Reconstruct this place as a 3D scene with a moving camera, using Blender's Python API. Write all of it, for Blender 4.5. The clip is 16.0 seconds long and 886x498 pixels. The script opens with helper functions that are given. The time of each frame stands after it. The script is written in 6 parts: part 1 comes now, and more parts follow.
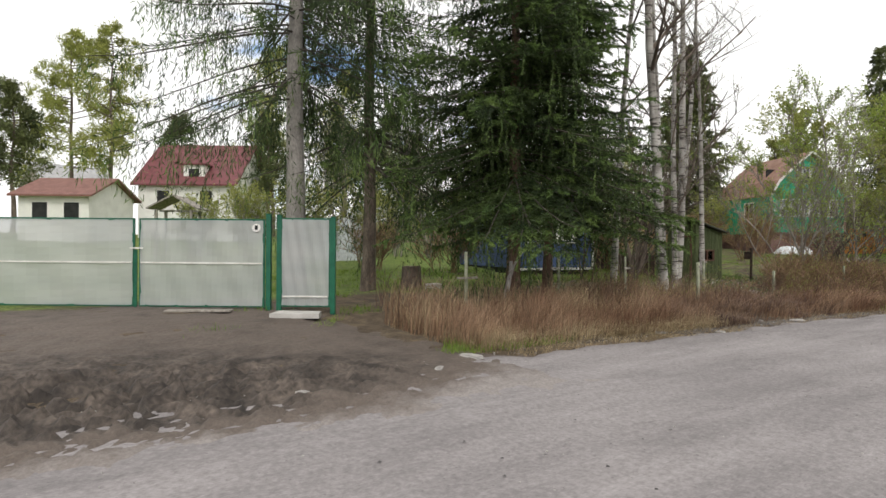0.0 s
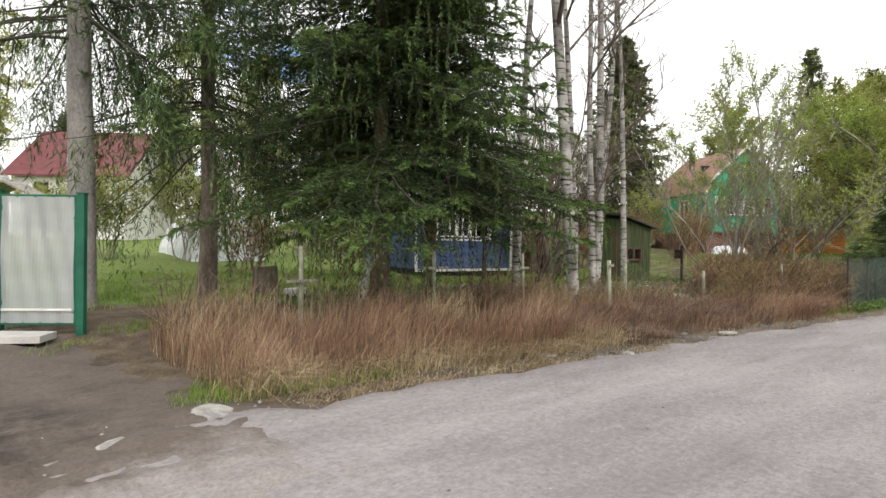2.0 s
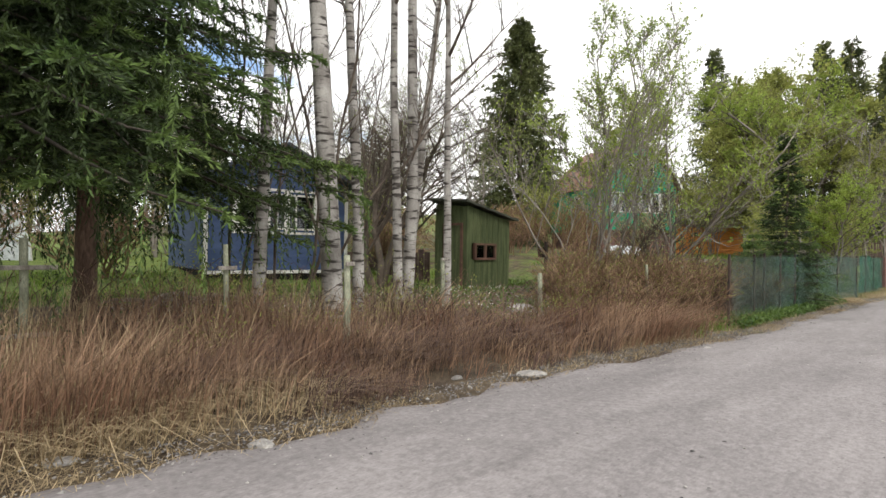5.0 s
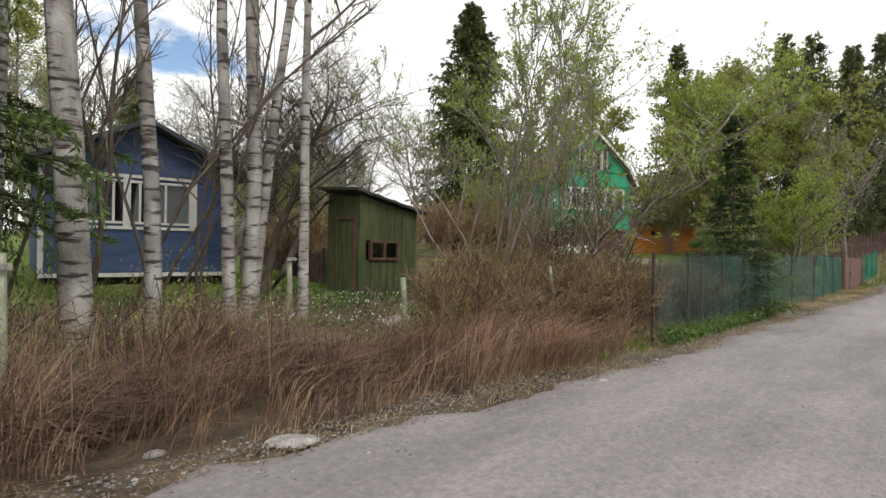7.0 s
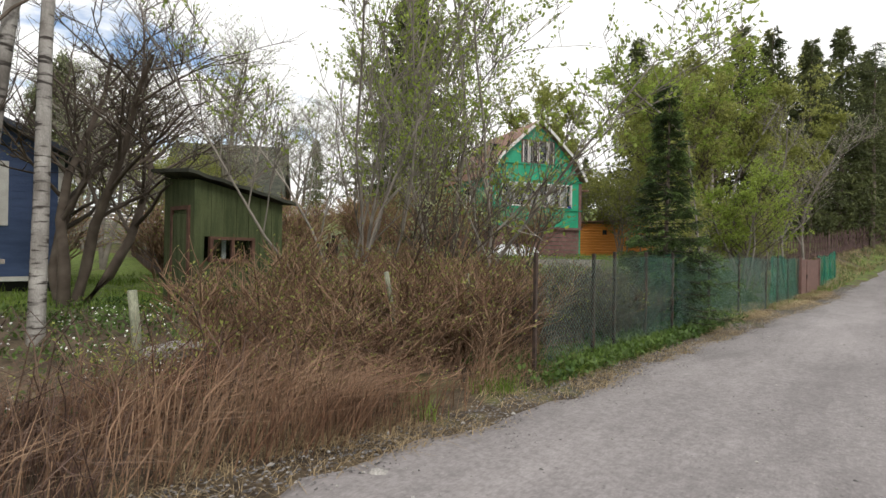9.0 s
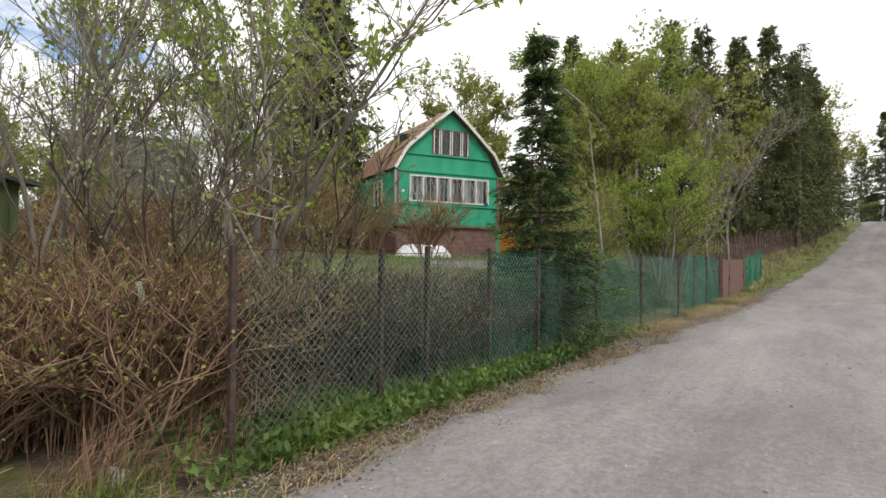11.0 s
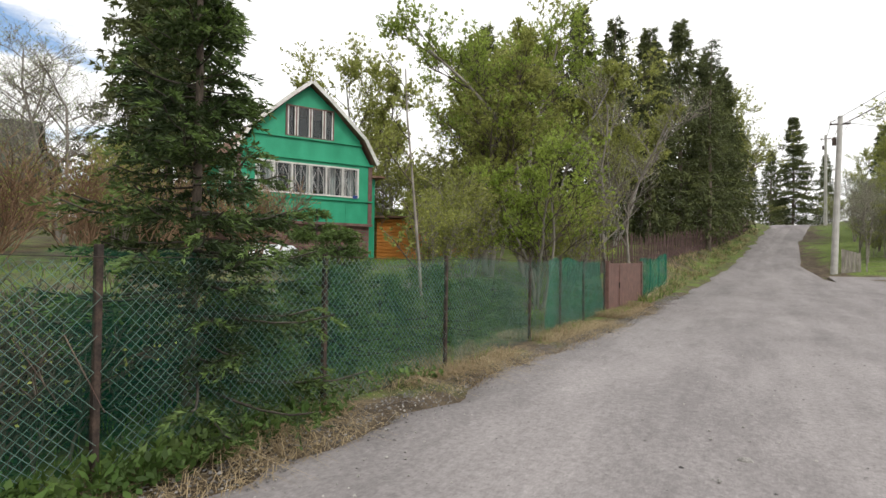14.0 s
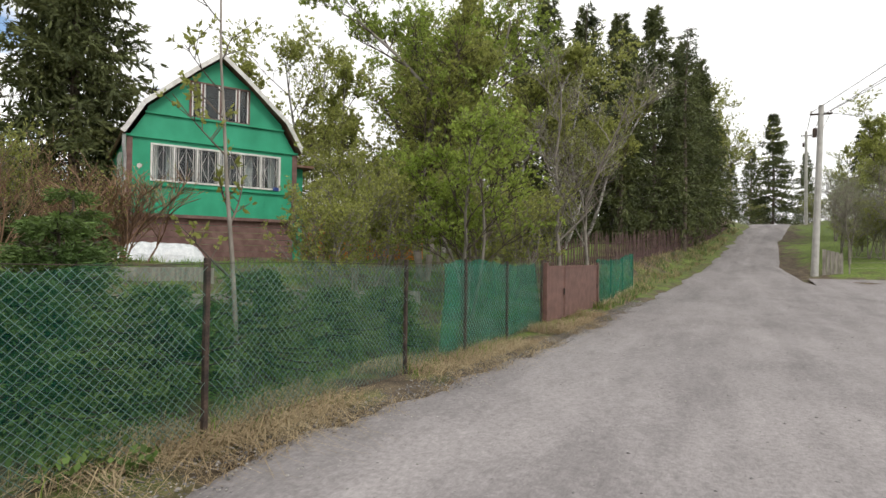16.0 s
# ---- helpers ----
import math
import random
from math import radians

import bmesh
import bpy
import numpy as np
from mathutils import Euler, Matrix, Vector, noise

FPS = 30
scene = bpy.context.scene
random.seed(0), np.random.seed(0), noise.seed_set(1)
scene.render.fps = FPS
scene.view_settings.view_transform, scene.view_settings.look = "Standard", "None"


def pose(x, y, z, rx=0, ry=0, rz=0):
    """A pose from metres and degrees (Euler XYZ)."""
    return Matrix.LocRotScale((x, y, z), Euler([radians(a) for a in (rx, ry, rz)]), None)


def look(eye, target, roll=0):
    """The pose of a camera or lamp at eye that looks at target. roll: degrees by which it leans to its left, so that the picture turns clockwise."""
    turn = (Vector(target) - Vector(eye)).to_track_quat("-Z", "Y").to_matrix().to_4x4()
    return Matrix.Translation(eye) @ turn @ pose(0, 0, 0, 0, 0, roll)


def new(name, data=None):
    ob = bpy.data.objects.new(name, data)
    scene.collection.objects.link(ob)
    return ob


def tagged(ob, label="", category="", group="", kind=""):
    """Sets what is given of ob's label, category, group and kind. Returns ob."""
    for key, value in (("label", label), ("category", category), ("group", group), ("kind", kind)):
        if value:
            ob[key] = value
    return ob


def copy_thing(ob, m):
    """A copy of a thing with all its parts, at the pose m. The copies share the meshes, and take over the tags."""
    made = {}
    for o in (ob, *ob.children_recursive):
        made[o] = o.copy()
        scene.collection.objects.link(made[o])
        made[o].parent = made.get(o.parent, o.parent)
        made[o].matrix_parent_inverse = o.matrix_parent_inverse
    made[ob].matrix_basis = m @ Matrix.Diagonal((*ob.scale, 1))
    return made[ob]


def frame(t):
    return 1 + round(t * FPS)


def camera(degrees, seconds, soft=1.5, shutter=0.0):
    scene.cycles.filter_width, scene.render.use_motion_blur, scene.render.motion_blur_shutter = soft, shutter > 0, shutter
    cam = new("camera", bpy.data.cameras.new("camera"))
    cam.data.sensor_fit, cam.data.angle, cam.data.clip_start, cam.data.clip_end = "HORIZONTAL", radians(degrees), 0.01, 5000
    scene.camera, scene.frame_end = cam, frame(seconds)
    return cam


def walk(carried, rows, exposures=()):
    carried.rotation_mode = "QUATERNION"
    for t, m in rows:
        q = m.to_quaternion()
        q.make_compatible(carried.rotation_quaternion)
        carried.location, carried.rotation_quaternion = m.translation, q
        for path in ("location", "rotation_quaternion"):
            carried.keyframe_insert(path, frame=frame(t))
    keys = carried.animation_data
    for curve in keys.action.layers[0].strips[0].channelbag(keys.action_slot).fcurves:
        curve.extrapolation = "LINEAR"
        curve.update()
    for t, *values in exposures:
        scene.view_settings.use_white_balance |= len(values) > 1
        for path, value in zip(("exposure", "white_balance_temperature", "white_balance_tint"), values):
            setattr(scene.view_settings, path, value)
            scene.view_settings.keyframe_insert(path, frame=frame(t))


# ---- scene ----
cam = camera(76.9, 16.0)
METRES, EYE, TILT, LEAN, TURN = 27.0, 1.75, 2.5, 0.7, -33.7
ROWS = [
    (0.0, 0.0, 0.0, 0.0, 0.06, -3.0, -1.21),
    (0.5, 0.0182, 0.0301, -0.0019, -0.61, -2.92, -1.24),
    (1.0, 0.036, 0.0623, -0.0044, -1.49, -2.91, -1.38),
    (1.5, 0.0568, 0.0893, -0.0067, -2.98, -2.8, -1.49),
    (2.0, 0.0801, 0.1187, -0.0105, -4.78, -2.64, -1.48),
    (2.5, 0.1041, 0.1452, -0.0131, -6.31, -2.4, -1.46),
    (3.0, 0.1298, 0.1719, -0.0141, -7.84, -2.44, -1.64),
    (3.5, 0.1557, 0.1953, -0.0145, -9.65, -2.37, -1.87),
    (4.0, 0.1812, 0.2209, -0.0168, -10.79, -2.34, -2.0),
    (6.5, 0.2904, 0.3159, -0.0229, -13.08, -2.01, -2.01),
    (7.0, 0.3146, 0.3342, -0.0231, -14.16, -2.09, -2.12),
    (7.5, 0.3372, 0.3521, -0.024, -15.02, -1.99, -2.18),
    (8.0, 0.3613, 0.3716, -0.024, -15.97, -2.03, -2.25),
    (8.5, 0.3842, 0.3906, -0.0247, -16.54, -1.87, -2.25),
    (9.0, 0.4091, 0.4074, -0.0247, -16.91, -1.93, -2.3),
    (9.5, 0.4352, 0.4233, -0.0254, -17.52, -1.8, -2.23),
    (12.0, 0.5633, 0.509, -0.0295, -24.56, -1.15, -2.42),
    (12.5, 0.5881, 0.5234, -0.0298, -25.4, -1.0, -2.48),
    (13.0, 0.6146, 0.5355, -0.0295, -26.46, -1.0, -2.49),
    (13.5, 0.6404, 0.548, -0.0291, -27.11, -0.91, -2.51),
    (14.0, 0.6661, 0.5609, -0.0289, -28.15, -0.93, -2.6),
    (14.5, 0.6904, 0.574, -0.029, -28.88, -0.81, -2.6),
    (15.0, 0.717, 0.587, -0.0294, -29.29, -0.83, -2.57),
    (15.5, 0.7433, 0.6003, -0.0291, -29.42, -0.81, -2.56),
    (16.0, 0.7699, 0.6135, -0.028, -29.52, -0.85, -2.65),
]
walk(cam, [(t, pose(0, 0, EYE, TILT, LEAN, TURN) @ pose(METRES * x, METRES * y, METRES * z, 90 + pitch, roll, yaw)) for t, x, y, z, yaw, pitch, roll in ROWS],
     [(0.0, 0.08), (2.0, 0.47), (4.0, 0.47), (7.0, 0.08), (9.5, 0.12), (12.5, 0.16), (16.0, 0.1)])

# ---- world, sun, exposure ----
world = bpy.data.worlds.new("sky")
scene.world = world
world.use_nodes = True
wn, wl = world.node_tree.nodes, world.node_tree.links
wn.clear()
w_out = wn.new("ShaderNodeOutputWorld")
w_bg = wn.new("ShaderNodeBackground")
w_sky = wn.new("ShaderNodeTexSky")
w_sky.sky_type = "NISHITA"
w_sky.sun_disc = False
w_sky.sun_elevation, w_sky.sun_rotation = radians(46), radians(200)
w_gain = wn.new("ShaderNodeVectorMath")
w_gain.operation = "SCALE"
w_gain.inputs["Scale"].default_value = 0.15
w_co = wn.new("ShaderNodeTexCoord")
w_map = wn.new("ShaderNodeMapping")
w_map.inputs["Scale"].default_value = (1.0, 1.0, 2.6)
w_noise = wn.new("ShaderNodeTexNoise")
w_noise.inputs["Scale"].default_value = 5.0
w_noise.inputs["Detail"].default_value = 7
w_noise.inputs["Roughness"].default_value = 0.55
w_ramp = wn.new("ShaderNodeValToRGB")
w_ramp.color_ramp.elements[0].position, w_ramp.color_ramp.elements[1].position = 0.27, 0.40
w_mix = wn.new("ShaderNodeMix")
w_mix.data_type = "RGBA"
w_mix.inputs["B"].default_value = (1.13, 1.12, 1.11, 1)
wl.new(w_sky.outputs[0], w_gain.inputs[0])
wl.new(w_co.outputs["Generated"], w_map.inputs["Vector"])
wl.new(w_map.outputs[0], w_noise.inputs["Vector"])
# the cloud breaks open to the north over the plots
w_dot = wn.new("ShaderNodeVectorMath")
w_dot.operation = "DOT_PRODUCT"
w_dot.inputs[1].default_value = (0.36, 0.91, 0.2)
w_open = wn.new("ShaderNodeMapRange")
w_open.inputs["From Min"].default_value, w_open.inputs["From Max"].default_value = 0.88, 0.99
w_open.inputs["To Min"].default_value, w_open.inputs["To Max"].default_value = 0.16, -0.09
w_add = wn.new("ShaderNodeMath")
wl.new(w_co.outputs["Generated"], w_dot.inputs[0])
wl.new(w_dot.outputs["Value"], w_open.inputs["Value"])
wl.new(w_noise.outputs[0], w_add.inputs[0]), wl.new(w_open.outputs[0], w_add.inputs[1])
wl.new(w_add.outputs[0], w_ramp.inputs[0])
wl.new(w_ramp.outputs[0], w_mix.inputs["Factor"])
wl.new(w_gain.outputs[0], w_mix.inputs["A"])
wl.new(w_mix.outputs["Result"], w_bg.inputs["Color"])
w_bg.inputs["Strength"].default_value = 1.0
wl.new(w_bg.outputs[0], w_out.inputs[0])

sun = new("sun", bpy.data.lights.new("sun", "SUN"))
sun.data.energy, sun.data.angle, sun.data.color = 1.5, radians(14), (1.0, 0.96, 0.9)
sun.matrix_world = look((0, -30, 40), (14, 2, 0))

# ---- materials ----


def mat(name, col, col2=None, scale=6.0, rough=0.85, metal=0.0, bump=0.0, stretch=(1, 1, 1), detail=6, vary=0.0,
        lo=0.35, hi=0.65, fine=0.0, fine_scale=60.0, spec=0.4, through_light=0.0, clear=0.0):
    """Two-tone noise material with optional grain, relief, tone per piece, thin-leaf light and see-through share."""
    m = bpy.data.materials.new(name)
    m.use_nodes = True
    n, l = m.node_tree.nodes, m.node_tree.links
    b = n["Principled BSDF"]
    b.inputs["Roughness"].default_value, b.inputs["Metallic"].default_value = rough, metal
    b.inputs["Specular IOR Level"].default_value = spec
    co = n.new("ShaderNodeTexCoord")
    mp = n.new("ShaderNodeMapping")
    mp.inputs["Scale"].default_value = stretch
    l.new(co.outputs["Object"], mp.inputs["Vector"])
    t = n.new("ShaderNodeTexNoise")
    t.inputs["Scale"].default_value, t.inputs["Detail"].default_value = scale, detail
    l.new(mp.outputs[0], t.inputs["Vector"])
    r = n.new("ShaderNodeValToRGB")
    e = r.color_ramp.elements
    e[0].position, e[1].position = lo, hi
    e[0].color, e[1].color = (*col, 1), (*(col2 or col), 1)
    l.new(t.outputs[0], r.inputs[0])
    out = r.outputs[0]
    if fine:
        t2 = n.new("ShaderNodeTexNoise")
        t2.inputs["Scale"].default_value, t2.inputs["Detail"].default_value = fine_scale, 4
        l.new(mp.outputs[0], t2.inputs["Vector"])
        mr = n.new("ShaderNodeMapRange")
        mr.inputs["From Min"].default_value, mr.inputs["From Max"].default_value = 0.3, 0.7
        mr.inputs["To Min"].default_value, mr.inputs["To Max"].default_value = 1 - fine, 1 + fine
        l.new(t2.outputs[0], mr.inputs["Value"])
        s = n.new("ShaderNodeVectorMath")
        s.operation = "SCALE"
        l.new(out, s.inputs[0]), l.new(mr.outputs[0], s.inputs["Scale"])
        out = s.outputs[0]
    if vary:
        g = n.new("ShaderNodeNewGeometry")
        mr = n.new("ShaderNodeMapRange")
        mr.inputs["To Min"].default_value, mr.inputs["To Max"].default_value = 1 - vary, 1 + vary
        l.new(g.outputs["Random Per Island"], mr.inputs["Value"])
        s = n.new("ShaderNodeVectorMath")
        s.operation = "SCALE"
        l.new(out, s.inputs[0]), l.new(mr.outputs[0], s.inputs["Scale"])
        out = s.outputs[0]
    l.new(out, b.inputs["Base Color"])
    if bump:
        bp = n.new("ShaderNodeBump")
        bp.inputs["Strength"].default_value, bp.inputs["Distance"].default_value = bump, 0.02
        l.new((t2 if fine else t).outputs[0], bp.inputs["Height"])
        l.new(bp.outputs[0], b.inputs["Normal"])
    last = b.outputs[0]
    if through_light:
        tr = n.new("ShaderNodeBsdfTranslucent")
        l.new(out, tr.inputs["Color"])
        mx = n.new("ShaderNodeMixShader")
        mx.inputs[0].default_value = through_light
        l.new(last, mx.inputs[1]), l.new(tr.outputs[0], mx.inputs[2])
        last = mx.outputs[0]
    if clear:
        tp = n.new("ShaderNodeBsdfTransparent")
        mx = n.new("ShaderNodeMixShader")
        mx.inputs[0].default_value = clear
        l.new(last, mx.inputs[1]), l.new(tp.outputs[0], mx.inputs[2])
        last = mx.outputs[0]
    l.new(last, n["Material Output"].inputs[0])
    return m


def glass_mat(name):
    m = bpy.data.materials.new(name)
    m.use_nodes = True
    n, l = m.node_tree.nodes, m.node_tree.links
    n.clear()
    o, g, t, x = (n.new(k) for k in ("ShaderNodeOutputMaterial", "ShaderNodeBsdfGlossy", "ShaderNodeBsdfTransparent", "ShaderNodeMixShader"))
    g.inputs["Roughness"].default_value = 0.04
    t.inputs["Color"].default_value = (0.75, 0.8, 0.8, 1)
    f = n.new("ShaderNodeFresnel")
    f.inputs["IOR"].default_value = 1.6
    l.new(f.outputs[0], x.inputs[0])
    l.new(t.outputs[0], x.inputs[1]), l.new(g.outputs[0], x.inputs[2]), l.new(x.outputs[0], o.inputs[0])
    return m


def ground_mat():
    """Leaf litter and soil, with moss and grass where the plot is green."""
    m = mat("soil_and_grass", (0.055, 0.040, 0.027), (0.135, 0.102, 0.064), 3.0, 0.95, bump=0.8, fine=0.45, fine_scale=34)
    n, l = m.node_tree.nodes, m.node_tree.links
    b = n["Principled BSDF"]
    base = b.inputs["Base Color"].links[0].from_socket
    a = n.new("ShaderNodeAttribute")
    a.attribute_name = "grass_cover"
    t = n.new("ShaderNodeTexNoise")
    t.inputs["Scale"].default_value, t.inputs["Detail"].default_value = 1.3, 8
    co = n.new("ShaderNodeTexCoord")
    l.new(co.outputs["Object"], t.inputs["Vector"])
    ad = n.new("ShaderNodeMath")
    ad.operation = "ADD"
    l.new(a.outputs["Fac"], ad.inputs[0]), l.new(t.outputs[0], ad.inputs[1])
    r = n.new("ShaderNodeMapRange")
    r.inputs["From Min"].default_value, r.inputs["From Max"].default_value = 0.85, 1.1
    l.new(ad.outputs[0], r.inputs["Value"])
    t2 = n.new("ShaderNodeTexNoise")
    t2.inputs["Scale"].default_value, t2.inputs["Detail"].default_value = 9, 6
    l.new(co.outputs["Object"], t2.inputs["Vector"])
    g = n.new("ShaderNodeValToRGB")
    g.color_ramp.elements[0].position, g.color_ramp.elements[1].position = 0.35, 0.7
    g.color_ramp.elements[0].color, g.color_ramp.elements[1].color = (0.07, 0.11, 0.02, 1), (0.19, 0.25, 0.05, 1)
    l.new(t2.outputs[0], g.inputs[0])
    x = n.new("ShaderNodeMix")
    x.data_type = "RGBA"
    l.new(r.outputs[0], x.inputs["Factor"]), l.new(base, x.inputs["A"]), l.new(g.outputs[0], x.inputs["B"])
    l.new(x.outputs["Result"], b.inputs["Base Color"])
    return m


def gravel_mat():
    """Packed grey-brown dirt with pale dusty tracks and small stones."""
    m = mat("packed_gravel", (0.192, 0.177, 0.177), (0.305, 0.282, 0.280), 0.8, 0.95, bump=0.16, stretch=(0.4, 1.1, 1), fine=0.16, fine_scale=55, detail=12, lo=0.3, hi=0.7, spec=0.2)
    n, l = m.node_tree.nodes, m.node_tree.links
    b = n["Principled BSDF"]
    base = b.inputs["Base Color"].links[0].from_socket
    co = n.new("ShaderNodeTexCoord")
    for k in n:
        if k.type == "TEX_NOISE":
            k.inputs["Roughness"].default_value = 0.72
    v = n.new("ShaderNodeTexVoronoi")
    v.inputs["Scale"].default_value = 9
    l.new(co.outputs["Object"], v.inputs["Vector"])
    r = n.new("ShaderNodeMapRange")
    r.inputs["From Min"].default_value, r.inputs["From Max"].default_value = 0.06, 0.11
    r.inputs["To Min"].default_value, r.inputs["To Max"].default_value = 0.7, 1.0
    l.new(v.outputs["Distance"], r.inputs["Value"])
    # long scuffed streaks along the way, and darker damp blotches
    out = base
    for stretch, scale, lo, hi, a, c in (((0.10, 1.0, 1), 1.1, 0.34, 0.64, 0.86, 1.1), ((0.4, 0.9, 1), 1.3, 0.30, 0.46, 0.84, 1.0), ((1, 1, 1), 18.0, 0.32, 0.68, 0.80, 1.18)):
        mp = n.new("ShaderNodeMapping")
        mp.inputs["Scale"].default_value = stretch
        t = n.new("ShaderNodeTexNoise")
        t.inputs["Scale"].default_value, t.inputs["Detail"].default_value, t.inputs["Roughness"].default_value = scale, 9, 0.66
        k = n.new("ShaderNodeMapRange")
        k.inputs["From Min"].default_value, k.inputs["From Max"].default_value = lo, hi
        k.inputs["To Min"].default_value, k.inputs["To Max"].default_value = a, c
        s = n.new("ShaderNodeVectorMath")
        s.operation = "SCALE"
        l.new(co.outputs["Object"], mp.inputs["Vector"]), l.new(mp.outputs[0], t.inputs["Vector"]), l.new(t.outputs[0], k.inputs["Value"])
        l.new(out, s.inputs[0]), l.new(k.outputs[0], s.inputs["Scale"])
        out = s.outputs[0]
    s = n.new("ShaderNodeVectorMath")
    s.operation = "SCALE"
    l.new(out, s.inputs[0]), l.new(r.outputs[0], s.inputs["Scale"])
    l.new(s.outputs[0], b.inputs["Base Color"])
    return m


def mud_mat():
    """Wet churned mud that dries out to trodden brown dirt around it."""
    m = mat("wet_dark_mud", (0.03, 0.024, 0.02), (0.10, 0.08, 0.066), 2.4, 0.8, bump=1.0, fine=0.5, fine_scale=15, detail=10)
    n, l = m.node_tree.nodes, m.node_tree.links
    b = n["Principled BSDF"]
    base = b.inputs["Base Color"].links[0].from_socket
    a = n.new("ShaderNodeAttribute")
    a.attribute_name = "dryness"
    co = n.new("ShaderNodeTexCoord")
    t = n.new("ShaderNodeTexNoise")
    t.inputs["Scale"].default_value, t.inputs["Detail"].default_value, t.inputs["Roughness"].default_value = 1.1, 10, 0.7
    l.new(co.outputs["Object"], t.inputs["Vector"])
    ad = n.new("ShaderNodeMath")
    l.new(a.outputs["Fac"], ad.inputs[0]), l.new(t.outputs[0], ad.inputs[1])
    for lo, hi, col in ((0.75, 1.1, (0.115, 0.092, 0.077, 1)), (1.25, 1.6, (0.25, 0.225, 0.212, 1))):
        r = n.new("ShaderNodeMapRange")
        r.inputs["From Min"].default_value, r.inputs["From Max"].default_value = lo, hi
        l.new(ad.outputs[0], r.inputs["Value"])
        t2 = n.new("ShaderNodeTexNoise")
        t2.inputs["Scale"].default_value, t2.inputs["Detail"].default_value, t2.inputs["Roughness"].default_value = 26, 8, 0.7
        l.new(co.outputs["Object"], t2.inputs["Vector"])
        k = n.new("ShaderNodeMapRange")
        k.inputs["From Min"].default_value, k.inputs["From Max"].default_value = 0.3, 0.7
        k.inputs["To Min"].default_value, k.inputs["To Max"].default_value = 0.7, 1.25
        l.new(t2.outputs[0], k.inputs["Value"])
        s = n.new("ShaderNodeVectorMath")
        s.operation = "SCALE"
        s.inputs[0].default_value = col[:3]
        l.new(k.outputs[0], s.inputs["Scale"])
        x = n.new("ShaderNodeMix")
        x.data_type = "RGBA"
        l.new(r.outputs[0], x.inputs["Factor"]), l.new(base, x.inputs["A"]), l.new(s.outputs[0], x.inputs["B"])
        base = x.outputs["Result"]
    l.new(base, b.inputs["Base Color"])
    return m


def birch_mat():
    """White bark with dark bands and knots, darker and rough towards the foot."""
    m = mat("birch_bark", (0.45, 0.43, 0.40), (0.17, 0.155, 0.138), 3.2, 0.8, bump=0.5, stretch=(1, 1, 0.6), fine=0.15)
    n, l = m.node_tree.nodes, m.node_tree.links
    b = n["Principled BSDF"]
    base = b.inputs["Base Color"].links[0].from_socket
    co = n.new("ShaderNodeTexCoord")
    mp = n.new("ShaderNodeMapping")
    mp.inputs["Scale"].default_value = (3.2, 3.2, 17)
    l.new(co.outputs["Object"], mp.inputs["Vector"])
    t = n.new("ShaderNodeTexNoise")
    t.inputs["Scale"].default_value, t.inputs["Detail"].default_value = 1.0, 5
    l.new(mp.outputs[0], t.inputs["Vector"])
    r = n.new("ShaderNodeMapRange")
    r.inputs["From Min"].default_value, r.inputs["From Max"].default_value = 0.53, 0.62
    l.new(t.outputs[0], r.inputs["Value"])
    x = n.new("ShaderNodeMix")
    x.data_type = "RGBA"
    x.inputs["B"].default_value = (0.05, 0.042, 0.036, 1)
    l.new(r.outputs[0], x.inputs["Factor"]), l.new(base, x.inputs["A"])
    l.new(x.outputs["Result"], b.inputs["Base Color"])
    return m


M_GROUND, M_ROAD, M_BIRCH, M_GLASS = ground_mat(), gravel_mat(), birch_mat(), glass_mat("window_glass")
M_MUD = mud_mat()
M_NEEDLE = mat("spruce_needles", (0.022, 0.040, 0.013), (0.068, 0.105, 0.028), 1.1, 0.6, vary=0.45, through_light=0.25)
# paler green for bough tips, and for bushes whose daylight is put into the colour
M_NEEDLE_LIGHT = mat("lit_and_young_spruce_needles", (0.075, 0.13, 0.035), (0.15, 0.22, 0.055), 1.1, 0.6, vary=0.4, through_light=0.3)
# needles lightened for distant trees: the haze is put into their colour
M_NEEDLE_FAR = mat("hazed_spruce_needles", (0.06, 0.078, 0.03), (0.15, 0.17, 0.06), 0.5, 0.7, vary=0.4, through_light=0.2)
M_BARK = mat("spruce_bark", (0.10, 0.078, 0.062), (0.20, 0.16, 0.13), 5, 0.95, bump=1.0, stretch=(1, 1, 0.35), fine=0.35, fine_scale=30)
# bark darkened by hand, as crown shade on the inner boughs
M_BARK_SHADED = mat("shaded_boughs", (0.045, 0.038, 0.030), (0.10, 0.088, 0.07), 5, 0.95, fine=0.35, fine_scale=30)
M_BARK_RED = mat("red_brown_spruce_bark", (0.10, 0.062, 0.045), (0.19, 0.125, 0.09), 5, 0.95, bump=1.0, stretch=(1, 1, 0.35), fine=0.35, fine_scale=30)
M_BARK_GREY = mat("pale_grey_bark", (0.22, 0.205, 0.19), (0.33, 0.305, 0.28), 4, 0.9, bump=0.8, stretch=(1, 1, 0.5), fine=0.25, fine_scale=26)
M_TWIG = mat("bare_twigs", (0.075, 0.058, 0.045), (0.15, 0.12, 0.095), 3, 0.9, vary=0.3)
M_TWIG_GREY = mat("grey_twigs", (0.18, 0.16, 0.135), (0.30, 0.27, 0.235), 3, 0.9, vary=0.3)
M_LEAF = mat("spring_leaves", (0.22, 0.30, 0.05), (0.34, 0.42, 0.09), 1.2, 0.55, vary=0.35, through_light=0.55)
M_LEAF_PALE = mat("pale_opening_leaves", (0.28, 0.34, 0.15), (0.42, 0.46, 0.26), 1.2, 0.6, vary=0.3, through_light=0.55)
